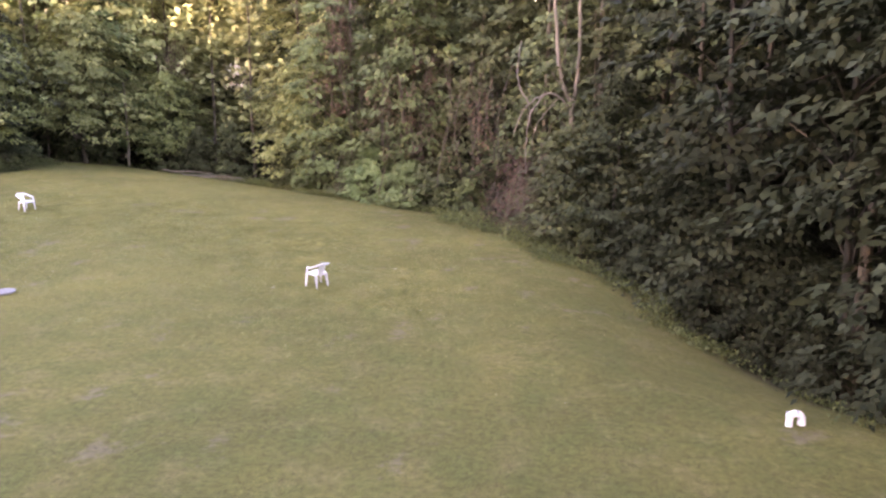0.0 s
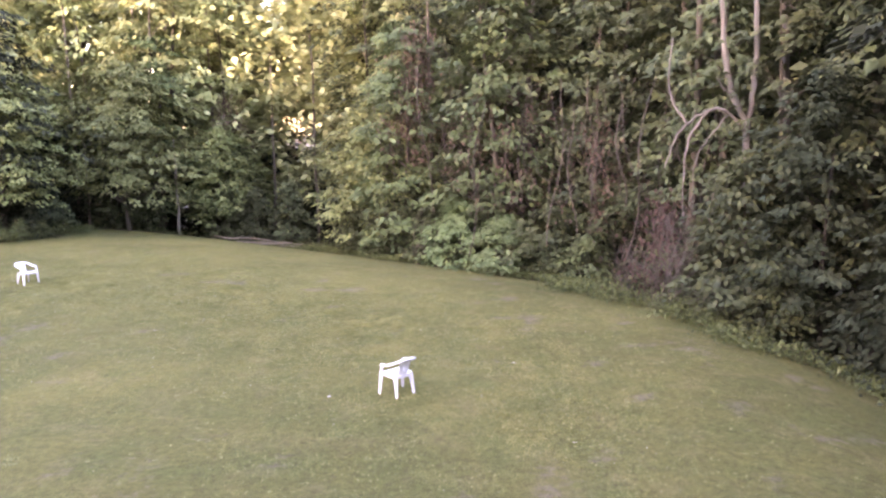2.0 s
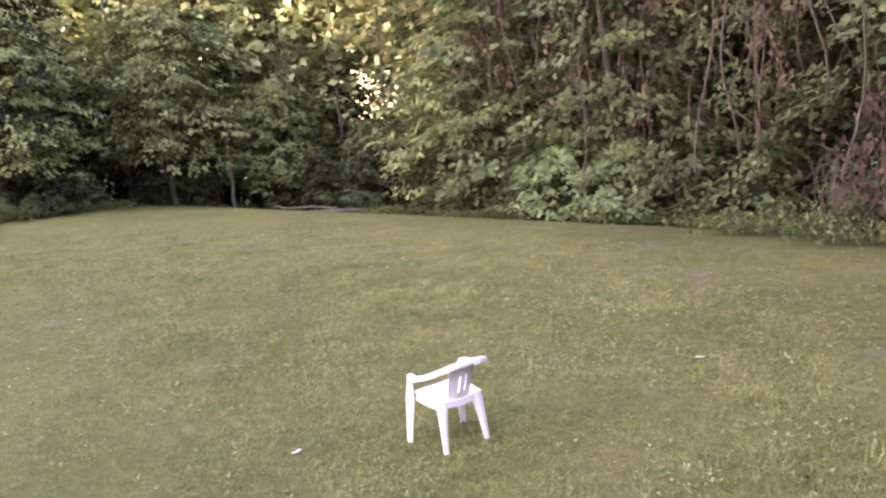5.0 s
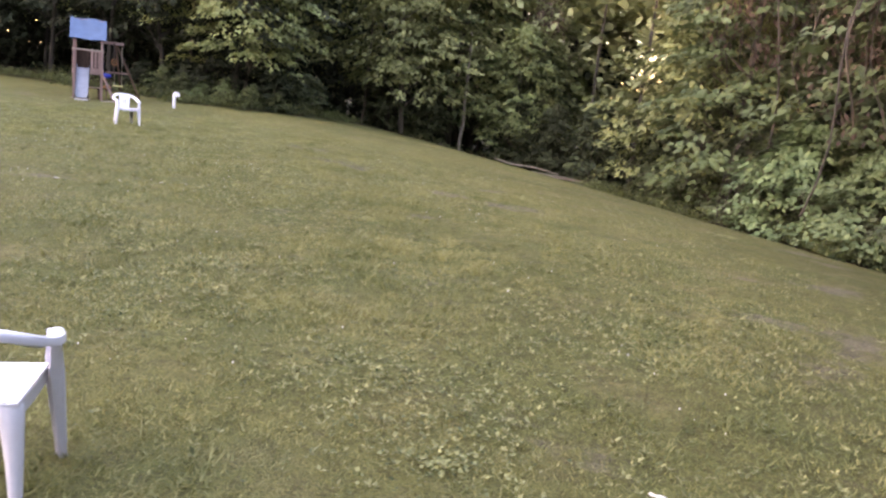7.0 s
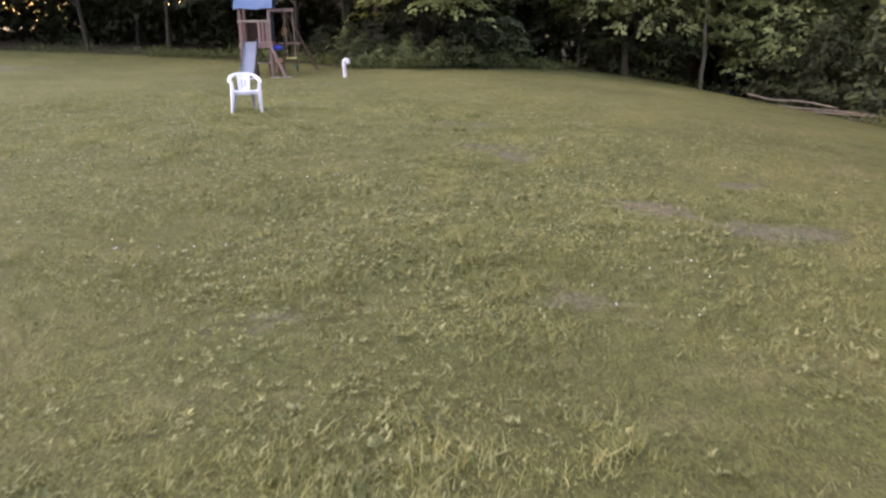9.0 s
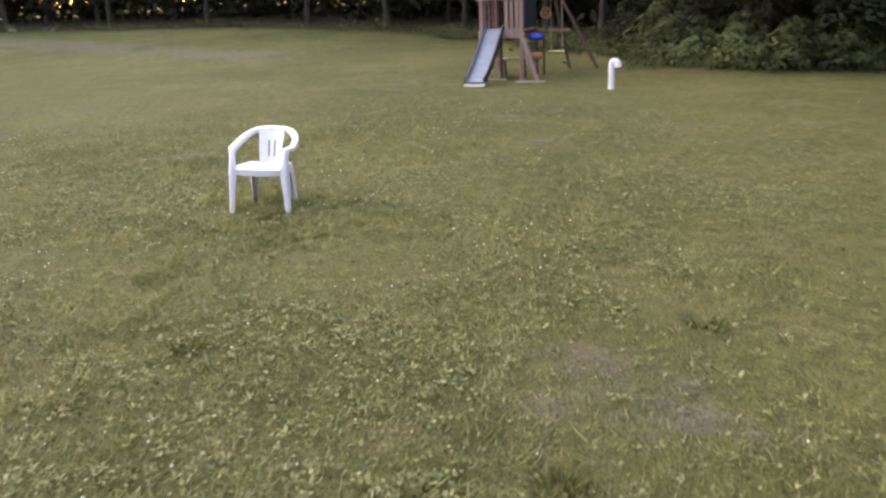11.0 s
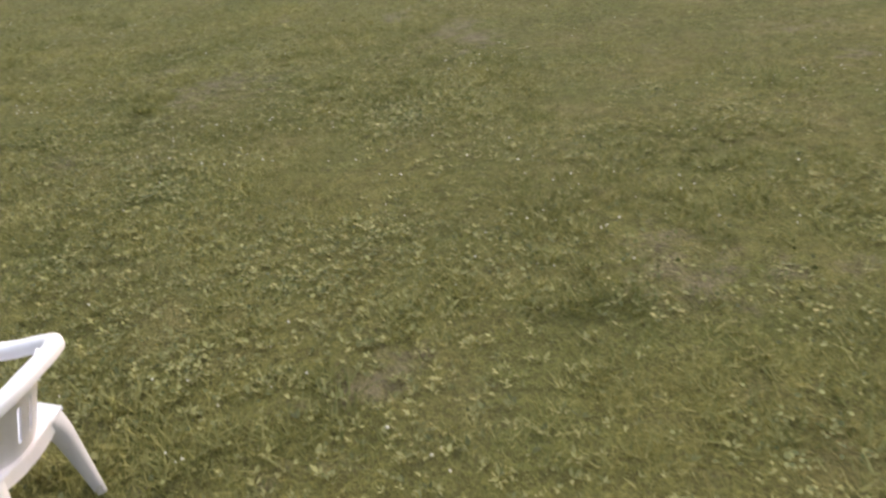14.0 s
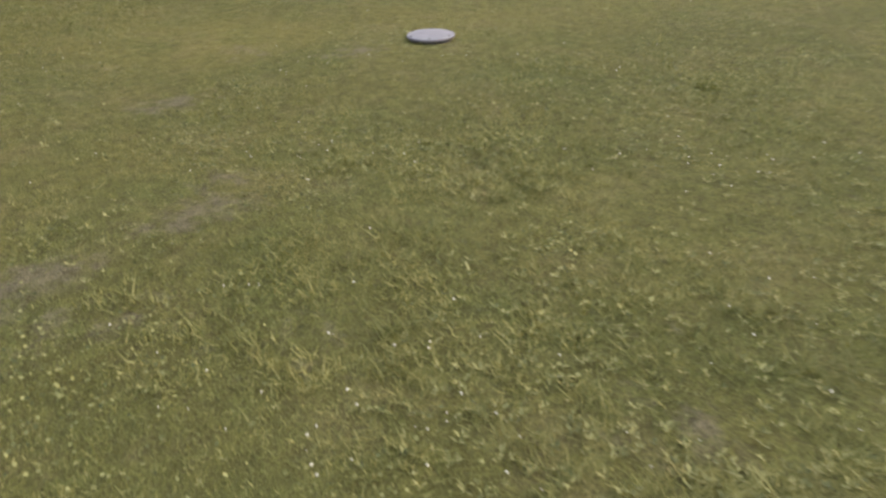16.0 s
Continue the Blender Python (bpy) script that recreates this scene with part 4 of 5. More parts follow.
    bench = part("bench", box(-0.12, 0.54, 1.75, 1.98, 0.38, 0.41), GREY_WOOD, p, "pale bench board", bevel=0.006)
    for x in (0.02, 0.48):
        part("bench_leg", beam((x, 1.87, 0.38), (x + 0.03, 1.9, -0.05), 0.05, 0.12), DARK_WOOD, bench)
    # swing frame
    timber("swing_beam", (0.5, 2.3, 1.76), (1.3, 2.3, 1.76), 0.07)
    timber("frame_leg", (1.02, 2.3, 1.8), (2.05, 3.3, -0.1), 0.045, mat=DARK_CEDAR)
    timber("frame_leg", (1.02, 2.3, 1.8), (1.3, 3.3, -0.1), 0.045, mat=DARK_CEDAR)
    timber("crossbar", (0.7, 2.45, 0.88), (1.46, 2.3, 0.88), 0.035, 0.06)
    for x in (0.98, 1.24):
        v, f = tube([(x, 2.4, 1.74), (x + 0.02, 2.41, 1.2), (x + 0.03, 2.42, 0.5)], 0.011, 6)
        child("rope", mesh_of("rope", v, f, ROPE, True), p)
    part("swing_seat", box(0.95, 1.31, 2.34, 2.5, 0.465, 0.5), YELLOW_TOY, p, "pale yellow swing seat", bevel=0.012)

    def ball(c, r, squash):
        bm = bmesh.new()
        bmesh.ops.create_icosphere(bm, subdivisions=2, radius=r)
        for q in bm.verts:
            q.co = Vector(c) + Vector((q.co.x * squash[0], q.co.y * squash[1], q.co.z * squash[2]))
        return bm

    part("bucket_seat", ball((0.7, 2.2, 0.77), 0.16, (1.35, 0.9, 0.5)), BLUE_TOY, p, "blue plastic bucket seat", smooth=True)
    part("toy_rider", ball((0.74, 2.15, 0.43), 0.11, (1.3, 0.7, 0.6)), ORANGE_TOY, p, "orange plastic toy rider", smooth=True)
    for x in (0.72, 0.88):
        timber("rider_bar", (x, 2.2, 0.86), (x + 0.02, 2.18, 0.02), 0.035, mat=DARK_WOOD)
    part("climbing_hold", ball((1.25, 2.85, 0.25), 0.07, (1.4, 0.6, 0.5)), GREEN_TOY, p, "dark green plastic hold", smooth=True)
    v, f = tube([(0.98 + 0.1 * math.cos(a), 2.0, 1.2 + 0.1 * math.sin(a)) for a in np.linspace(0, 2 * math.pi, 17)], 0.012, 6)
    wheel = child("steering_wheel", mesh_of("steering_wheel", v, f, ORANGE_TOY, True), p, "small orange toy steering wheel")
    for k in range(3):
        a = k * math.pi / 3
        part("spoke", beam((0.98 - 0.1 * math.cos(a), 2.0, 1.2 - 0.1 * math.sin(a)), (0.98 + 0.1 * math.cos(a), 2.0, 1.2 + 0.1 * math.sin(a)), 0.008), ORANGE_TOY, wheel)
    timber("wheel_post", (0.98, 2.05, 0.85), (0.98, 2.05, 1.76), 0.045, mat=DARK_WOOD)
    p.matrix_basis = pose(-27.62, 36.47, float(height(-28.0, 37.2)) - 0.05, 0, 0, 60) @ Matrix.Diagonal((1, 1, 1.22, 1))


make_playset()


# ---- dead trees, vines and logs at the edge ----
def flowing(pts, radii, steps=5):
    """The same line with rounded bends and small kinks."""
    p = np.array(pts, float)
    q = np.vstack([2 * p[0] - p[1], p, 2 * p[-1] - p[-2]])
    g = np.random.default_rng(int(abs(p.sum()) * 100))
    line, size = [], []
    for i in range(1, len(q) - 2):
        for t in np.arange(steps) / steps:
            line.append(0.5 * (2 * q[i] + (q[i + 1] - q[i - 1]) * t + (2 * q[i - 1] - 5 * q[i] + 4 * q[i + 1] - q[i + 2]) * t * t + (3 * q[i] - q[i - 1] - 3 * q[i + 1] + q[i + 2]) * t ** 3))
            size.append(radii[i - 1] * (1 - t) + radii[i] * t)
    line.append(p[-1])
    size.append(radii[-1])
    line, size = np.array(line), np.array(size)
    line[1:-1] += g.normal(0, 0.018, (len(line) - 2, 3))
    return line, size * g.uniform(0.88, 1.12, len(size))


def make_snag():
    t = tagged(new("dead_tree"), "pale bare dead tree forking above the shrubs", "tree")

    def limb(name, pts, radii, label=""):
        pts, radii = flowing(pts, radii)
        v, f = tube(pts, radii, 8)
        child(name, mesh_of(name, v, f, SNAG_BARK, True), t, label)

    limb("trunk", [(0.1, 0.1, -1.2), (0.05, 0, 1.5), (0, 0, 3.2), (0.02, 0, 4.9)], [0.15, 0.12, 0.11, 0.1])
    limb("limb", [(0.02, 0, 4.8), (-0.35, 0, 5.6), (-0.62, 0.1, 6.8), (-0.78, 0.1, 9.0), (-0.95, 0.2, 11.5)], [0.09, 0.085, 0.08, 0.065, 0.04])
    limb("limb", [(0.02, 0, 4.8), (0.16, 0.05, 5.6), (0.2, 0.1, 7.5), (0.14, 0.2, 10.0), (0.3, 0.2, 13.0)], [0.085, 0.08, 0.07, 0.06, 0.035])
    limb("branch", [(-0.3, 0, 5.5), (-0.55, -0.1, 5.65), (-0.9, -0.2, 6.1)], [0.04, 0.03, 0.015])
    limb("branch", [(0.0, 0, 4.6), (-0.6, -0.2, 5.2), (-1.3, -0.3, 5.15), (-1.9, -0.35, 4.6), (-2.25, -0.35, 3.7)], [0.05, 0.045, 0.04, 0.03, 0.015], "drooping dead branch")
    limb("branch", [(-1.1, -0.3, 5.2), (-1.6, -0.4, 4.5), (-1.75, -0.4, 3.4), (-1.7, -0.4, 2.2)], [0.035, 0.03, 0.025, 0.015], "drooping dead branch")
    limb("branch", [(-0.5, -0.15, 5.1), (-1.0, -0.35, 4.6), (-1.45, -0.45, 3.9), (-1.5, -0.5, 2.6)], [0.025, 0.02, 0.018, 0.01], "drooping dead branch")
    limb("branch", [(0.05, 0.0, 3.4), (-0.15, -0.35, 2.9), (-0.1, -0.5, 2.2), (-0.2, -0.5, 1.1)], [0.03, 0.025, 0.02, 0.012], "drooping dead branch")
    limb("branch", [(-1.7, -0.4, 4.9), (-2.1, -0.1, 5.8), (-2.0, 0.1, 7.2)], [0.035, 0.03, 0.02])
    t.matrix_basis = pose(4.33, 31.95, 0, 0, 0, 5)
    u = tagged(new("dead_tree"), "straight pale bare trunk standing in the thicket", "tree")
    v, f = tube([(0, 0, -0.3), (0.05, 0, 3), (0.0, 0, 6), (-0.1, 0, 9), (-0.15, 0, 14)], [0.15, 0.13, 0.12, 0.1, 0.05], 8)
    child("trunk", mesh_of("trunk", v, f, SNAG_BARK, True), u)
    u.matrix_basis = pose(5.45, 32.5, float(height(5.45, 32.5)), 0, 0, 0)


make_snag()


def make_bare_trunk(x, y, high, girth, label, bark):
    t = tagged(new("bare_trunk"), label, "tree trunk")
    g = np.random.default_rng(int(abs(x * 10)))
    z = np.linspace(-0.3, high, 8)
    line = np.stack([np.cumsum(g.normal(0, 0.05, 8)), np.cumsum(g.normal(0, 0.05, 8)), z], -1)
    v, f = tube(line, girth * (1 - 0.6 * np.linspace(0, 1, 8)), 7)
    child("trunk", mesh_of("trunk", v, f, bark, True), t)
    t.matrix_basis = pose(x, y, float(height(x, y)), 0, 0, 0)


make_bare_trunk(-24.7, 54.9, 6, 0.1, "thin pale trunk at the edge of a dark hollow", PALE_BARK)
make_bare_trunk(-31.6, 43.8, 6, 0.09, "brown trunk rising from weeds behind the vent pipe", BARK)
for bx, by, bh, bg in ((7.6, 30.5, 13, 0.16), (-3.5, 45.5, 13, 0.12), (9.5, 26, 12, 0.15), (-20.5, 60, 13, 0.12), (-16.8, 58.5, 14, 0.12), (-28.3, 53, 6, 0.07), (-27.7, 52.6, 6, 0.06), (-28.9, 51.8, 6, 0.08), (3.4, 35.5, 13, 0.17), (6.2, 34.5, 14, 0.18), (8.2, 28.6, 12, 0.12), (10.9, 20.8, 11, 0.2), (-7.4, 48, 13, 0.13)):
    make_bare_trunk(bx, by, bh, bg, "slim grey-brown trunk among the leaves", BARK)


# these trunks take the pale bark so that they look sunlit
for bx, by, bh, bg in ((-33.2, 57.4, 19, 0.13), (-29.6, 60.0, 20, 0.14), (-28.4, 61.6, 18, 0.1), (-25.6, 62.2, 20, 0.12)):
    make_bare_trunk(bx, by, bh, bg, "tall trunk behind the maple, evening light put into its pale bark", PALE_BARK)


def make_vines(x, y, wide, high, count, label, seed):
    g = np.random.default_rng(seed)
    pieces = []
    for k in range(count):
        a, r = g.uniform(0, 2 * np.pi), wide * math.sqrt(g.uniform(0, 1))
        t = np.linspace(0, 1, 8)
        top = high * g.uniform(0.25, 1.0)
        low = 0 if k % 2 else g.uniform(0.2, 0.5) * top
        sway = g.uniform(0.05, 0.3)
        line = np.stack([r * math.cos(a) * (1.3 - 0.6 * t) + g.normal(0, 0.4) * t + sway * np.sin(t * 5 + a), r * math.sin(a) + g.normal(0, 0.4) * t + sway * np.cos(t * 4 + 2 * a), low - 0.1 + (top - low) * np.sin(t * g.uniform(1.2, 2.6))], -1)
        pieces.append(tube(line, 0.01 * (1 - 0.6 * t) * g.uniform(0.5, 1.5), 4))
    v, f = joined(pieces)
    ob = tagged(new("vine_tangle", mesh_of("vine_tangle", v, f, TWIG)), label, "vines", kind="stuff")
    ob.matrix_basis = pose(x, y, float(height(x, y)), 0, 0, 0)


make_vines(2.5, 32.2, 0.6, 3.4, 60, "tangle of dry brown vines at the lawn's edge", 31)
make_vines(3.5, 31.0, 0.5, 1.6, 40, "dry brown stems in the weeds", 32)
make_vines(1.6, 35.0, 0.6, 2.2, 60, "dry brown stems under the shrubs", 33)
make_vines(-6.5, 44.0, 0.8, 3.0, 60, "dry stems in the thicket", 34)


def make_hanging(x, y, wide, low, high, count, seed):
    """Old brown vines hanging in the trees."""
    g = np.random.default_rng(seed)
    pieces = []
    t = np.linspace(0, 1, 9)
    for k in range(count):
        a = g.normal(0, wide, 2)
        z0, z1 = g.uniform(low, 0.5 * (low + high)), g.uniform(0.6, 1.0) * high
        line = np.stack([a[0] + g.normal(0, 0.5) * t + 0.15 * np.sin(t * 7 + k), a[1] + g.normal(0, 0.5) * t + 0.15 * np.cos(t * 6 + k), z0 + (z1 - z0) * t], -1)
        pieces.append(tube(line, 0.017 * g.uniform(0.5, 1.6) * (1.1 - 0.4 * t), 4))
    v, f = joined(pieces)
    ob = tagged(new("hanging_vines", mesh_of("hanging_vines", v, f, TWIG)), "old brown vines hanging among the trees", "vines", kind="stuff")
    ob.matrix_basis = pose(x, y, float(height(x, y)), 0, 0, 0)


for hx, hy, hw, hl, hh, hc in ((-6.0, 44.6, 0.7, 2, 10, 13), (-2.6, 41.6, 0.9, 1, 8, 16), (0.2, 38.6, 0.8, 1, 8, 15), (2.6, 35.2, 0.7, 1.5, 8, 12), (-9.6, 48.0, 0.6, 2, 10, 10), (4.2, 31.6, 0.5, 0.5, 4.5, 18)):
    make_hanging(hx, hy, hw, hl, hh, hc, int(abs(hx) * 10))


def make_withered(x, y, wide, low, high, count, seed):
    """Dead brown leaves still hanging in old vines."""
    g = np.random.default_rng(seed)
    hub = np.stack([g.normal(0, wide, count), g.normal(0, 0.5 * wide, count), g.uniform(low, high, count)], -1)
    hub[:, :2] *= (1 - 0.5 * ((hub[:, 2] - low) / (high - low)))[:, None]
    per = 12
    c = np.repeat(hub, per, 0)
    n = len(c)
    v, f = leaf_quads(c + g.normal(0, 1, (n, 3)) * [0.22, 0.22, 0.3], g.normal(0, 0.5, (n, 3)) + [0, 0, -1], g.normal(0, 1, (n, 3)), g.uniform(0.1, 0.26, n), g.uniform(0.05, 0.12, n))
    me = mesh_of("withered_leaves", v, f, LEAF_DEAD)
    set_tone(me, np.repeat(g.uniform(0, 1, count), per))
    ob = tagged(new("withered_leaves", me), "withered brown leaves hanging in old vines among the trees", "dead leaves", kind="stuff")
    ob.matrix_basis = pose(x, y, float(height(x, y)), 0, 0, 40)


for wx, wy, ww, wl, wh, wc in ((-7.8, 46.0, 0.9, 5.0, 11.0, 120), (-4.8, 43.9, 1.1, 3.4, 8.0, 60), (-2.2, 41.8, 1.2, 2.6, 7.5, 55), (0.6, 38.2, 1.0, 2.0, 6.0, 34), (2.4, 33.8, 0.7, 0.3, 3.2, 70), (-22.6, 58.5, 0.8, 6.0, 9.5, 50)):
    make_withered(wx, wy, ww, wl, wh, wc, int(abs(wx) * 10))


def make_logs():
    for k, (dx, dy, dz, turn, long, r) in enumerate(((0, 0, 0.06, 62, 4.6, 0.034), (0.7, -0.25, 0.05, 68, 4.0, 0.03), (-0.6, 0.3, 0.18, 57, 3.2, 0.038), (1.5, 0.3, 0.1, 75, 3.6, 0.028), (-1.6, -0.2, 0.06, 50, 2.4, 0.04))):
        log = tagged(new("log"), "weathered pale pole lying at the edge of the woods", "log", "poles stacked by the woods")
        t = np.linspace(-0.5, 0.5, 6)
        v, f = tube(np.stack([t * long * 0.75, 0.06 * np.sin(t * 6 + k), 0.03 * np.sin(t * 4 + k)], -1), r * (1 - 0.25 * t), 7)
        child("stem", mesh_of("stem", v, f, CUT_WOOD, True), log)
        x, y = -18.8 + 1.6 * dx, 54.0 + 1.2 * dy - 0.35 * dx
        log.matrix_basis = pose(x, y, float(height(x, y)) + dz + 0.12, 0, 2, turn - 60)


make_logs()


# ---- weeds, grass, clover, scraps ----
def make_weeds():
    g = np.random.default_rng(41)
    s = np.concatenate([g.uniform(24, 182, 15000), g.uniform(46, 84, 17000), g.uniform(101, 126, 12000)])
    n = len(s)
    d = np.diff(EDGE_A, axis=0)
    l = np.linalg.norm(d, axis=1)
    e = np.concatenate([[0], np.cumsum(l)])
    k = np.clip(np.searchsorted(e, s, "right") - 1, 0, len(d) - 1)
    p = EDGE_A[k] + d[k] * ((s - e[k]) / l[k])[:, None]
    out = np.stack([d[k, 1], -d[k, 0]], -1) / l[k][:, None]
    drift = 0.5 * np.sin(s * 0.9) + 0.35 * np.sin(s * 2.3 + 1)
    # they grow out onto the grass below the dead tree
    spill = 0.75 * np.exp(-((s - 57) / 7) ** 2)
    q = p + out * (g.normal(0.55, 0.45, n) + drift - spill)[:, None]
    tall = (0.25 + 0.3 * (0.5 + 0.5 * np.sin(s * 1.7)) * (0.5 + 0.5 * np.sin(s * 0.53 + 2))) * g.uniform(0.4, 1.4, n) * np.where((s > 100) & (s < 126), 1.35, np.where((s > 48) & (s < 74), 1.45, 1.0))
    base = np.stack([q[:, 0], q[:, 1], height(q[:, 0], q[:, 1])], -1)
    way = np.stack([g.normal(0, 0.45, n), g.normal(0, 0.45, n), np.ones(n)], -1)
    c = base + way * (tall * g.uniform(0.25, 0.9, n))[:, None]
    turn = g.normal(0, 1, (n, 3)) + [0, 0, 0.4]
    v, f = leaf_quads(c, turn, g.normal(0, 0.5, (n, 3)) + [0, 0, 0.8], g.uniform(0.06, 0.18, n), g.uniform(0.025, 0.07, n))
    tagged(new("edge_weeds", mesh_of("edge_weeds", v, f, WEEDS)), "tall weeds and leafy growth along the woods", "weeds", kind="stuff")


make_weeds()

TURF = np.array([(-1.5, 20.5), (-2.5, 23), (-3.2, 25.5), (-6, 28.5), (-10, 31.5), (-15, 33.5), (-19.5, 34), (-21, 31), (-19.5, 28), (-17, 25), (-14.5, 22.5)], float)


def scatter(g, n, spread):
    """Points on the lawn within a stretch of the plan, thinner outwards."""
    d = np.diff(TURF, axis=0)
    l = np.linalg.norm(d, axis=1)
    k = g.choice(len(d), n, p=l / l.sum())
    p = TURF[k] + d[k] * g.uniform(0, 1, n)[:, None]
    p = p + g.normal(0, 1, (n, 2)) * spread
    return p[beyond(p[:, 0], p[:, 1]) < -0.2]


def make_grass():
    g = np.random.default_rng(51)
    p = scatter(g, 600000, 2.25)
    n = len(p)
    p = p[bareness(p[:, 0], p[:, 1]) < g.uniform(0.0, 0.75, n)]
    n = len(p)
    tuft = np.clip((drift(p[:, 0], p[:, 1], 0.16, 8, 2) - 0.4) / 0.35, 0, 1)
    lush = tuft * (0.35 + 0.65 * np.clip((drift(p[:, 0], p[:, 1], 1.2, 9, 2) - 0.35) / 0.3, 0, 1))
    thick = lush + g.uniform(0, 0.75, n) > 0.3
    p, lush, n = p[thick], lush[thick], int(thick.sum())
    tall = (0.024 + 0.065 * lush ** 1.3) * g.uniform(0.5, 1.5, n)
    base = np.stack([p[:, 0], p[:, 1], height(p[:, 0], p[:, 1]) - 0.004], -1)
    a = g.uniform(0, 2 * np.pi, n)
    w = g.uniform(0.003, 0.0075, n)
    side = np.stack([np.cos(a) * w, np.sin(a) * w, np.zeros(n)], -1)
    tip = base + np.stack([g.normal(0, 0.75, n) * tall, g.normal(0, 0.75, n) * tall, tall * 0.8], -1)
    v = np.stack([base - side, base + side, tip], 1).reshape(-1, 3)
    me = mesh_of("grass", v, np.arange(len(v)).reshape(-1, 3), BLADES)
    straw = np.clip((drift(p[:, 0], p[:, 1], 0.45, 10, 3) - 0.12) / 0.76, 0, 1)
    set_tone(me, np.clip(straw + g.normal(0, 0.12, n), 0, 1))
    tagged(new("grass", me), "short mown grass blades, olive green to straw", "grass", kind="stuff")


def make_clover():
    g = np.random.default_rng(52)
    spots = scatter(g, 360, 2.9)
    spots = spots[drift(spots[:, 0], spots[:, 1], 1.6, 14, 3) + g.uniform(-0.15, 0.15, len(spots)) > np.where(spots[:, 0] > -8, 0.56, 0.45)]
    each = 230
    c = np.repeat(spots, each, 0)
    reach = np.repeat(g.uniform(0.1, 0.5, len(spots)), each)
    p = c + g.normal(0, 1, c.shape) * reach[:, None]
    n = len(p)
    clump = np.clip((drift(p[:, 0], p[:, 1], 0.11, 15, 2) - 0.32) / 0.4, 0, 1)
    keep = clump + g.uniform(0, 0.5, n) > 0.42
    p, clump, n = p[keep], clump[keep], int(keep.sum())
    centre = np.stack([p[:, 0], p[:, 1], height(p[:, 0], p[:, 1]) + 0.008 + 0.04 * clump * g.uniform(0.5, 1.1, n)], -1)
    length = g.uniform(0.014, 0.034, n)
    v, f = leaf_quads(centre, g.normal(0, 1, (n, 3)) * [1, 1, 0.3], g.normal(0, 0.4, (n, 3)) + [0, 0, 1], length, length * 0.85, 0.05)
    tagged(new("clover", mesh_of("clover", v, f, CLOVER)), "patches of clover leaves in the lawn", "clover", kind="stuff")
    # broad-leaved weeds: small rosettes of arching leaves
    q = scatter(g, 76000, 2.6)
    where = np.clip((drift(q[:, 0], q[:, 1], 1.1, 16, 4) - 0.36) / 0.4, 0, 1)
    q = q[where > g.uniform(0.0, 1.3, len(q))]
    each = 5
    c = np.repeat(q, each, 0)
    n = len(c)
    a = g.uniform(0, 2 * np.pi, n)
    size = np.repeat(g.uniform(0.014, 0.044, len(q)), each) * g.uniform(0.7, 1.2, n)
    out = np.stack([np.cos(a), np.sin(a), g.uniform(0.1, 1.1, n)], -1)
    ground = np.stack([c[:, 0], c[:, 1], height(c[:, 0], c[:, 1]) + 0.02], -1)
    v, f = leaf_quads(ground + out * (size * 0.5)[:, None], out, np.stack([-0.4 * np.cos(a), -0.4 * np.sin(a), np.ones(n)], -1), size, size * g.uniform(0.28, 0.5, n), 0.1)
    me = mesh_of("rosette_weeds", v, f, ROSETTE)
    set_tone(me, np.repeat(g.uniform(0, 1, len(q)), each))
    tagged(new("rosette_weeds", me), "small broad-leaved weeds growing in the mown grass", "weeds", kind="stuff")
    # white blooms
    pick = scatter(g, 4200, 2.8)
    keep = (np.sin(pick[:, 0] * 1.3 + 1) * np.sin(pick[:, 1] * 1.6) + g.normal(0, 0.5, len(pick))) > np.where(pick[:, 0] > -9, 1.15, 0.42)
    q = pick[keep]
    n = len(q)
    r = g.uniform(0.0045, 0.0105, n)
    o = np.array([(1, 0, 0), (0, 1, 0), (-1, 0, 0), (0, -1, 0), (0, 0, 1), (0, 0, -1)], float)
    at = np.stack([q[:, 0], q[:, 1], height(q[:, 0], q[:, 1]) + g.uniform(0.03, 0.06, n)], -1)
    v = (at[:, None] + o * r[:, None, None]).reshape(-1, 3)
    t = np.array([(0, 1, 4), (1, 2, 4), (2, 3, 4), (3, 0, 4), (1, 0, 5), (2, 1, 5), (3, 2, 5), (0, 3, 5)])
    f = (np.arange(n)[:, None, None] * 6 + t).reshape(-1, 3)
    tagged(new("clover_blooms", mesh_of("clover_blooms", v, f, PETAL)), "small white clover blooms in the grass", "flowers", kind="stuff")


def make_tuft(x, y, size, seed):
    g = np.random.default_rng(seed)
    n = 90
    a, r = g.uniform(0, 2 * np.pi, n), size * np.sqrt(g.uniform(0, 1, n))
    base = np.stack([r * np.cos(a), r * np.sin(a) * 0.7, np.full(n, 0.0)], -1)
    way = np.stack([0.7 * np.cos(a) + g.normal(0, 0.4, n), 0.7 * np.sin(a) + g.normal(0, 0.4, n), np.full(n, 1.0)], -1)
    long = g.uniform(0.04, 0.1, n)
    v, f = leaf_quads(base + way * (long * 0.4)[:, None], way, g.normal(0, 1, (n, 3)), long, long * 0.12, 0.05)
    ob = tagged(new("grass_tuft", mesh_of("grass_tuft", v, f, TUFT)), "dark green tuft of longer grass in the lawn", "grass tuft", "tufts in the lawn")
    ob.matrix_basis = on_lawn(x, y, seed * 40, 0.0)


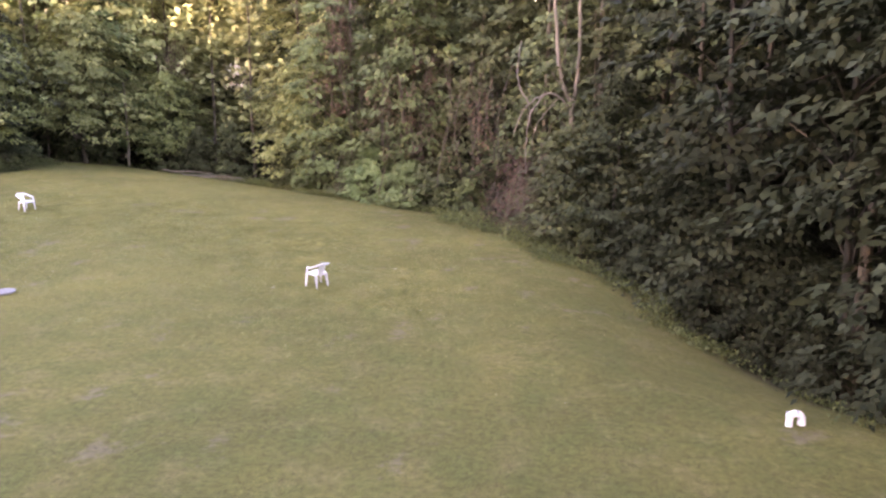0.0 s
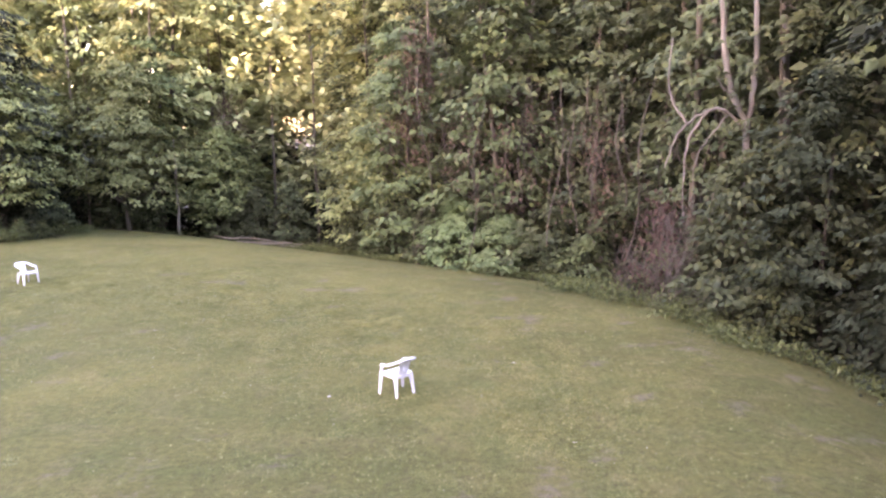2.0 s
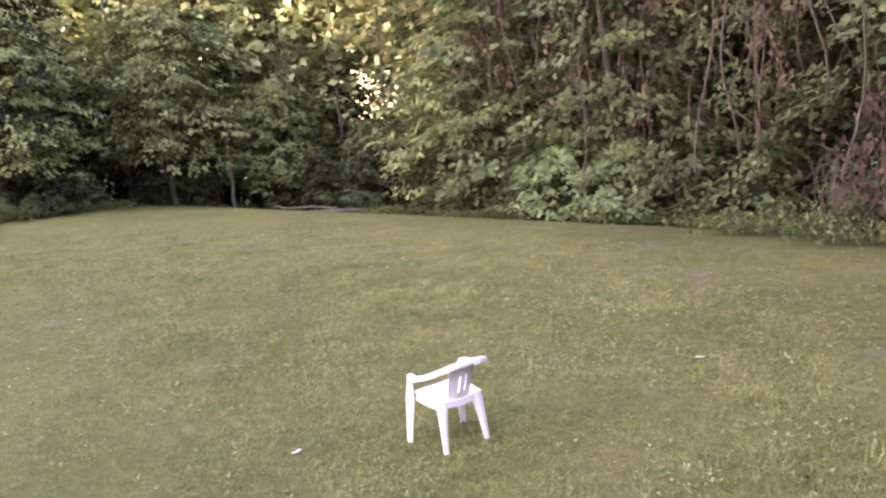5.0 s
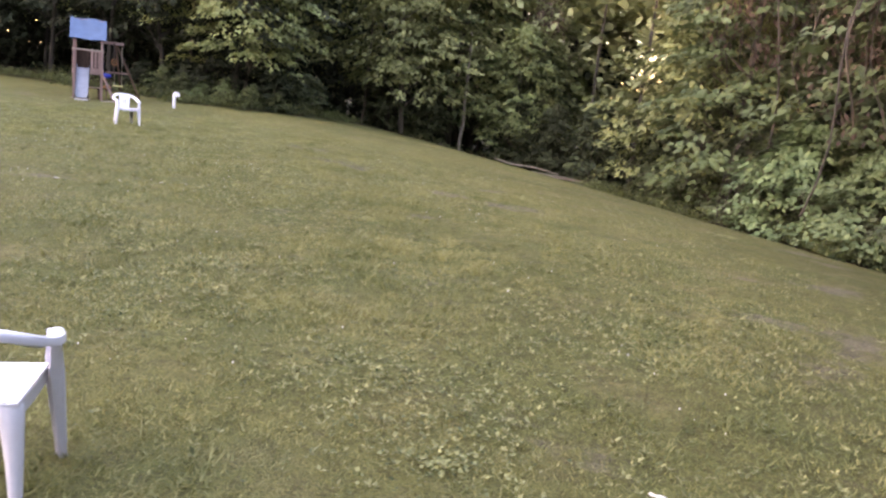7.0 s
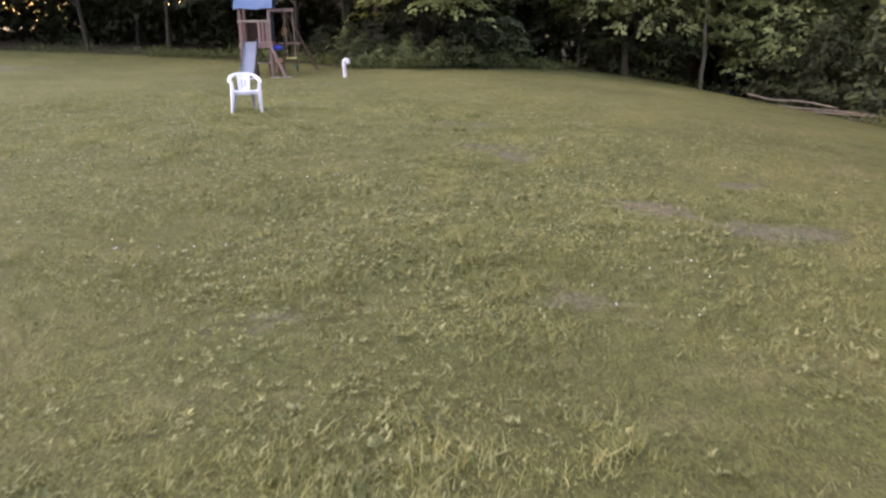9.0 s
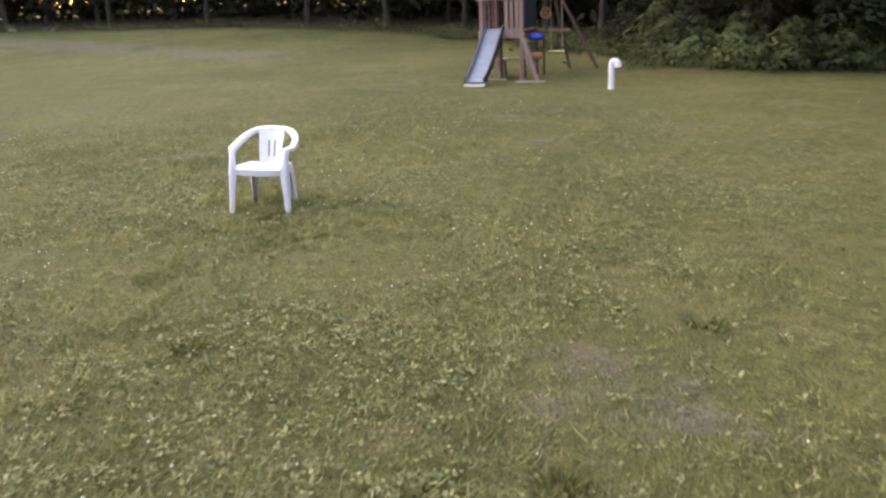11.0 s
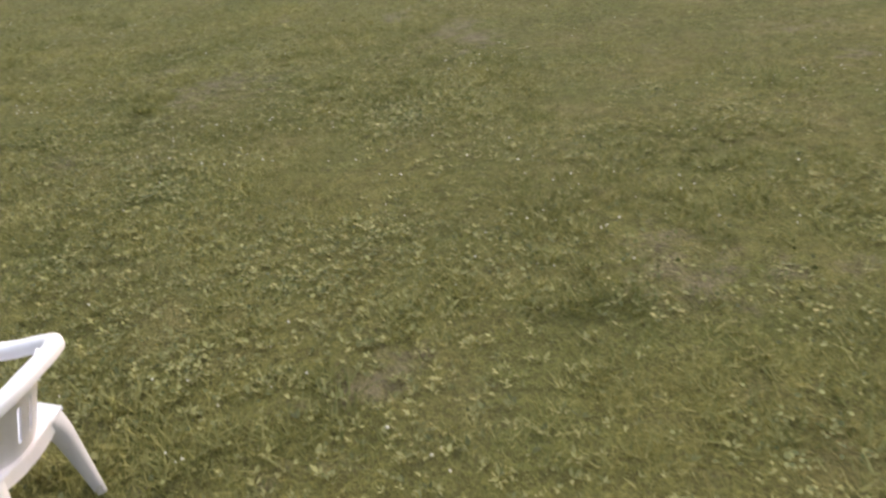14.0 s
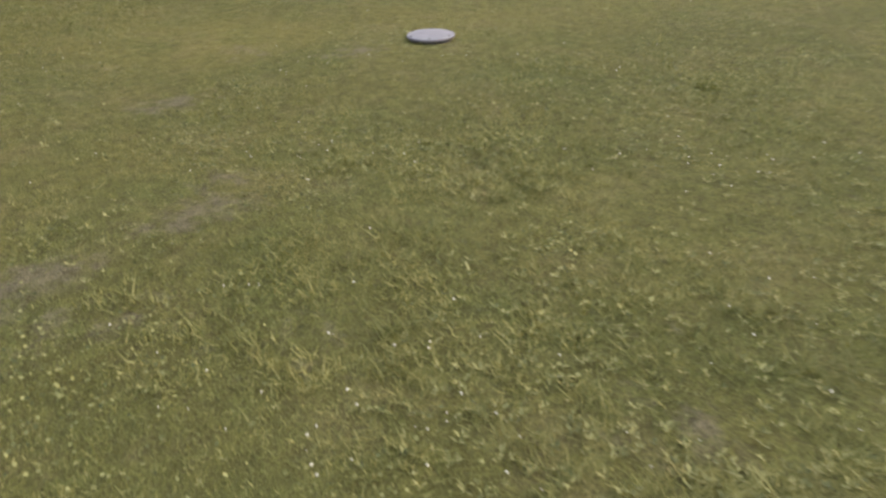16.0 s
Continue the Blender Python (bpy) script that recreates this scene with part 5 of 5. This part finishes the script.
def make_scrap(x, y, size, turn, seed):
    g = np.random.default_rng(seed)
    rows = [k / 5 for k in range(6)]
    lift = g.uniform(0, 1, (6, 6))
    bm = sheet(rows, rows, lambda u, v: Vector(((u - 0.5) * size * 1.5 + size * 0.2 * math.sin(5 * v), (v - 0.5) * size * (0.45 + 0.8 * u * (1 - u)) + size * 0.1 * math.sin(7 * u), 0.02 + size * 0.18 * lift[round(u * 5), round(v * 5)])), 0.002)
    me = bpy.data.meshes.new("paper_scrap")
    bm.to_mesh(me)
    bm.free()
    me.materials.append(PAPER)
    ob = tagged(new("paper_scrap", me), "small pale crumpled scrap lying in the grass", "litter", "scraps in the grass")
    ob.matrix_basis = on_lawn(x, y, turn, 0.0)


make_grass()
make_clover()
for k, (tx, ty, ts) in enumerate(((-17.22, 32.64, 0.13), (-14.76, 35.23, 0.11), (-15.22, 32.27, 0.09), (-13.47, 33.99, 0.1), (-15.63, 21.03, 0.12), (-17.9, 27.2, 0.08))):
    make_tuft(tx, ty, ts, k)
for sx, sy, ss, st in ((-1.5, 25.03, 0.075, 20), (-4.75, 22.57, 0.075, 70), (-5.23, 27.46, 0.02, 10), (-4.0, 27.59, 0.04, 120), (-10.67, 26.94, 0.05, 40), (-0.23, 20.9, 0.05, 200)):
    make_scrap(sx, sy, ss * 0.75, st, int(abs(sx) * 10))


def make_rock(x, y, size, seed):
    g = np.random.default_rng(seed)
    bm = bmesh.new()
    bmesh.ops.create_icosphere(bm, subdivisions=2, radius=size)
    for v in bm.verts:
        v.co = Vector((v.co.x * 1.3, v.co.y, v.co.z * 0.7)) * (1 + g.normal(0, 0.09))
    me = bpy.data.meshes.new("rock")
    bm.to_mesh(me)
    bm.free()
    me.materials.append(STONE)
    ob = tagged(new("rock", me), "grey-brown field stone on the bare edge of the woods", "rock", "stones at the woods' edge")
    ob.matrix_basis = pose(x, y, float(height(x, y)) + size * 0.25, 0, 0, seed * 50)


STONE = speckled("field_stone", (0.07, 0.065, 0.065), (0.17, 0.155, 0.15), 5, 0.85, 0.6, 0.0, 0.02)
for k, (rx, ry, rs) in enumerate(((-58.6, 15.8, 0.4), (-58.3, 17.2, 0.3), (-59.3, 13.8, 0.45), (-57.4, 19.6, 0.25), (-59.6, 15.0, 0.3))):
    make_rock(rx, ry, rs * 0.7, k)
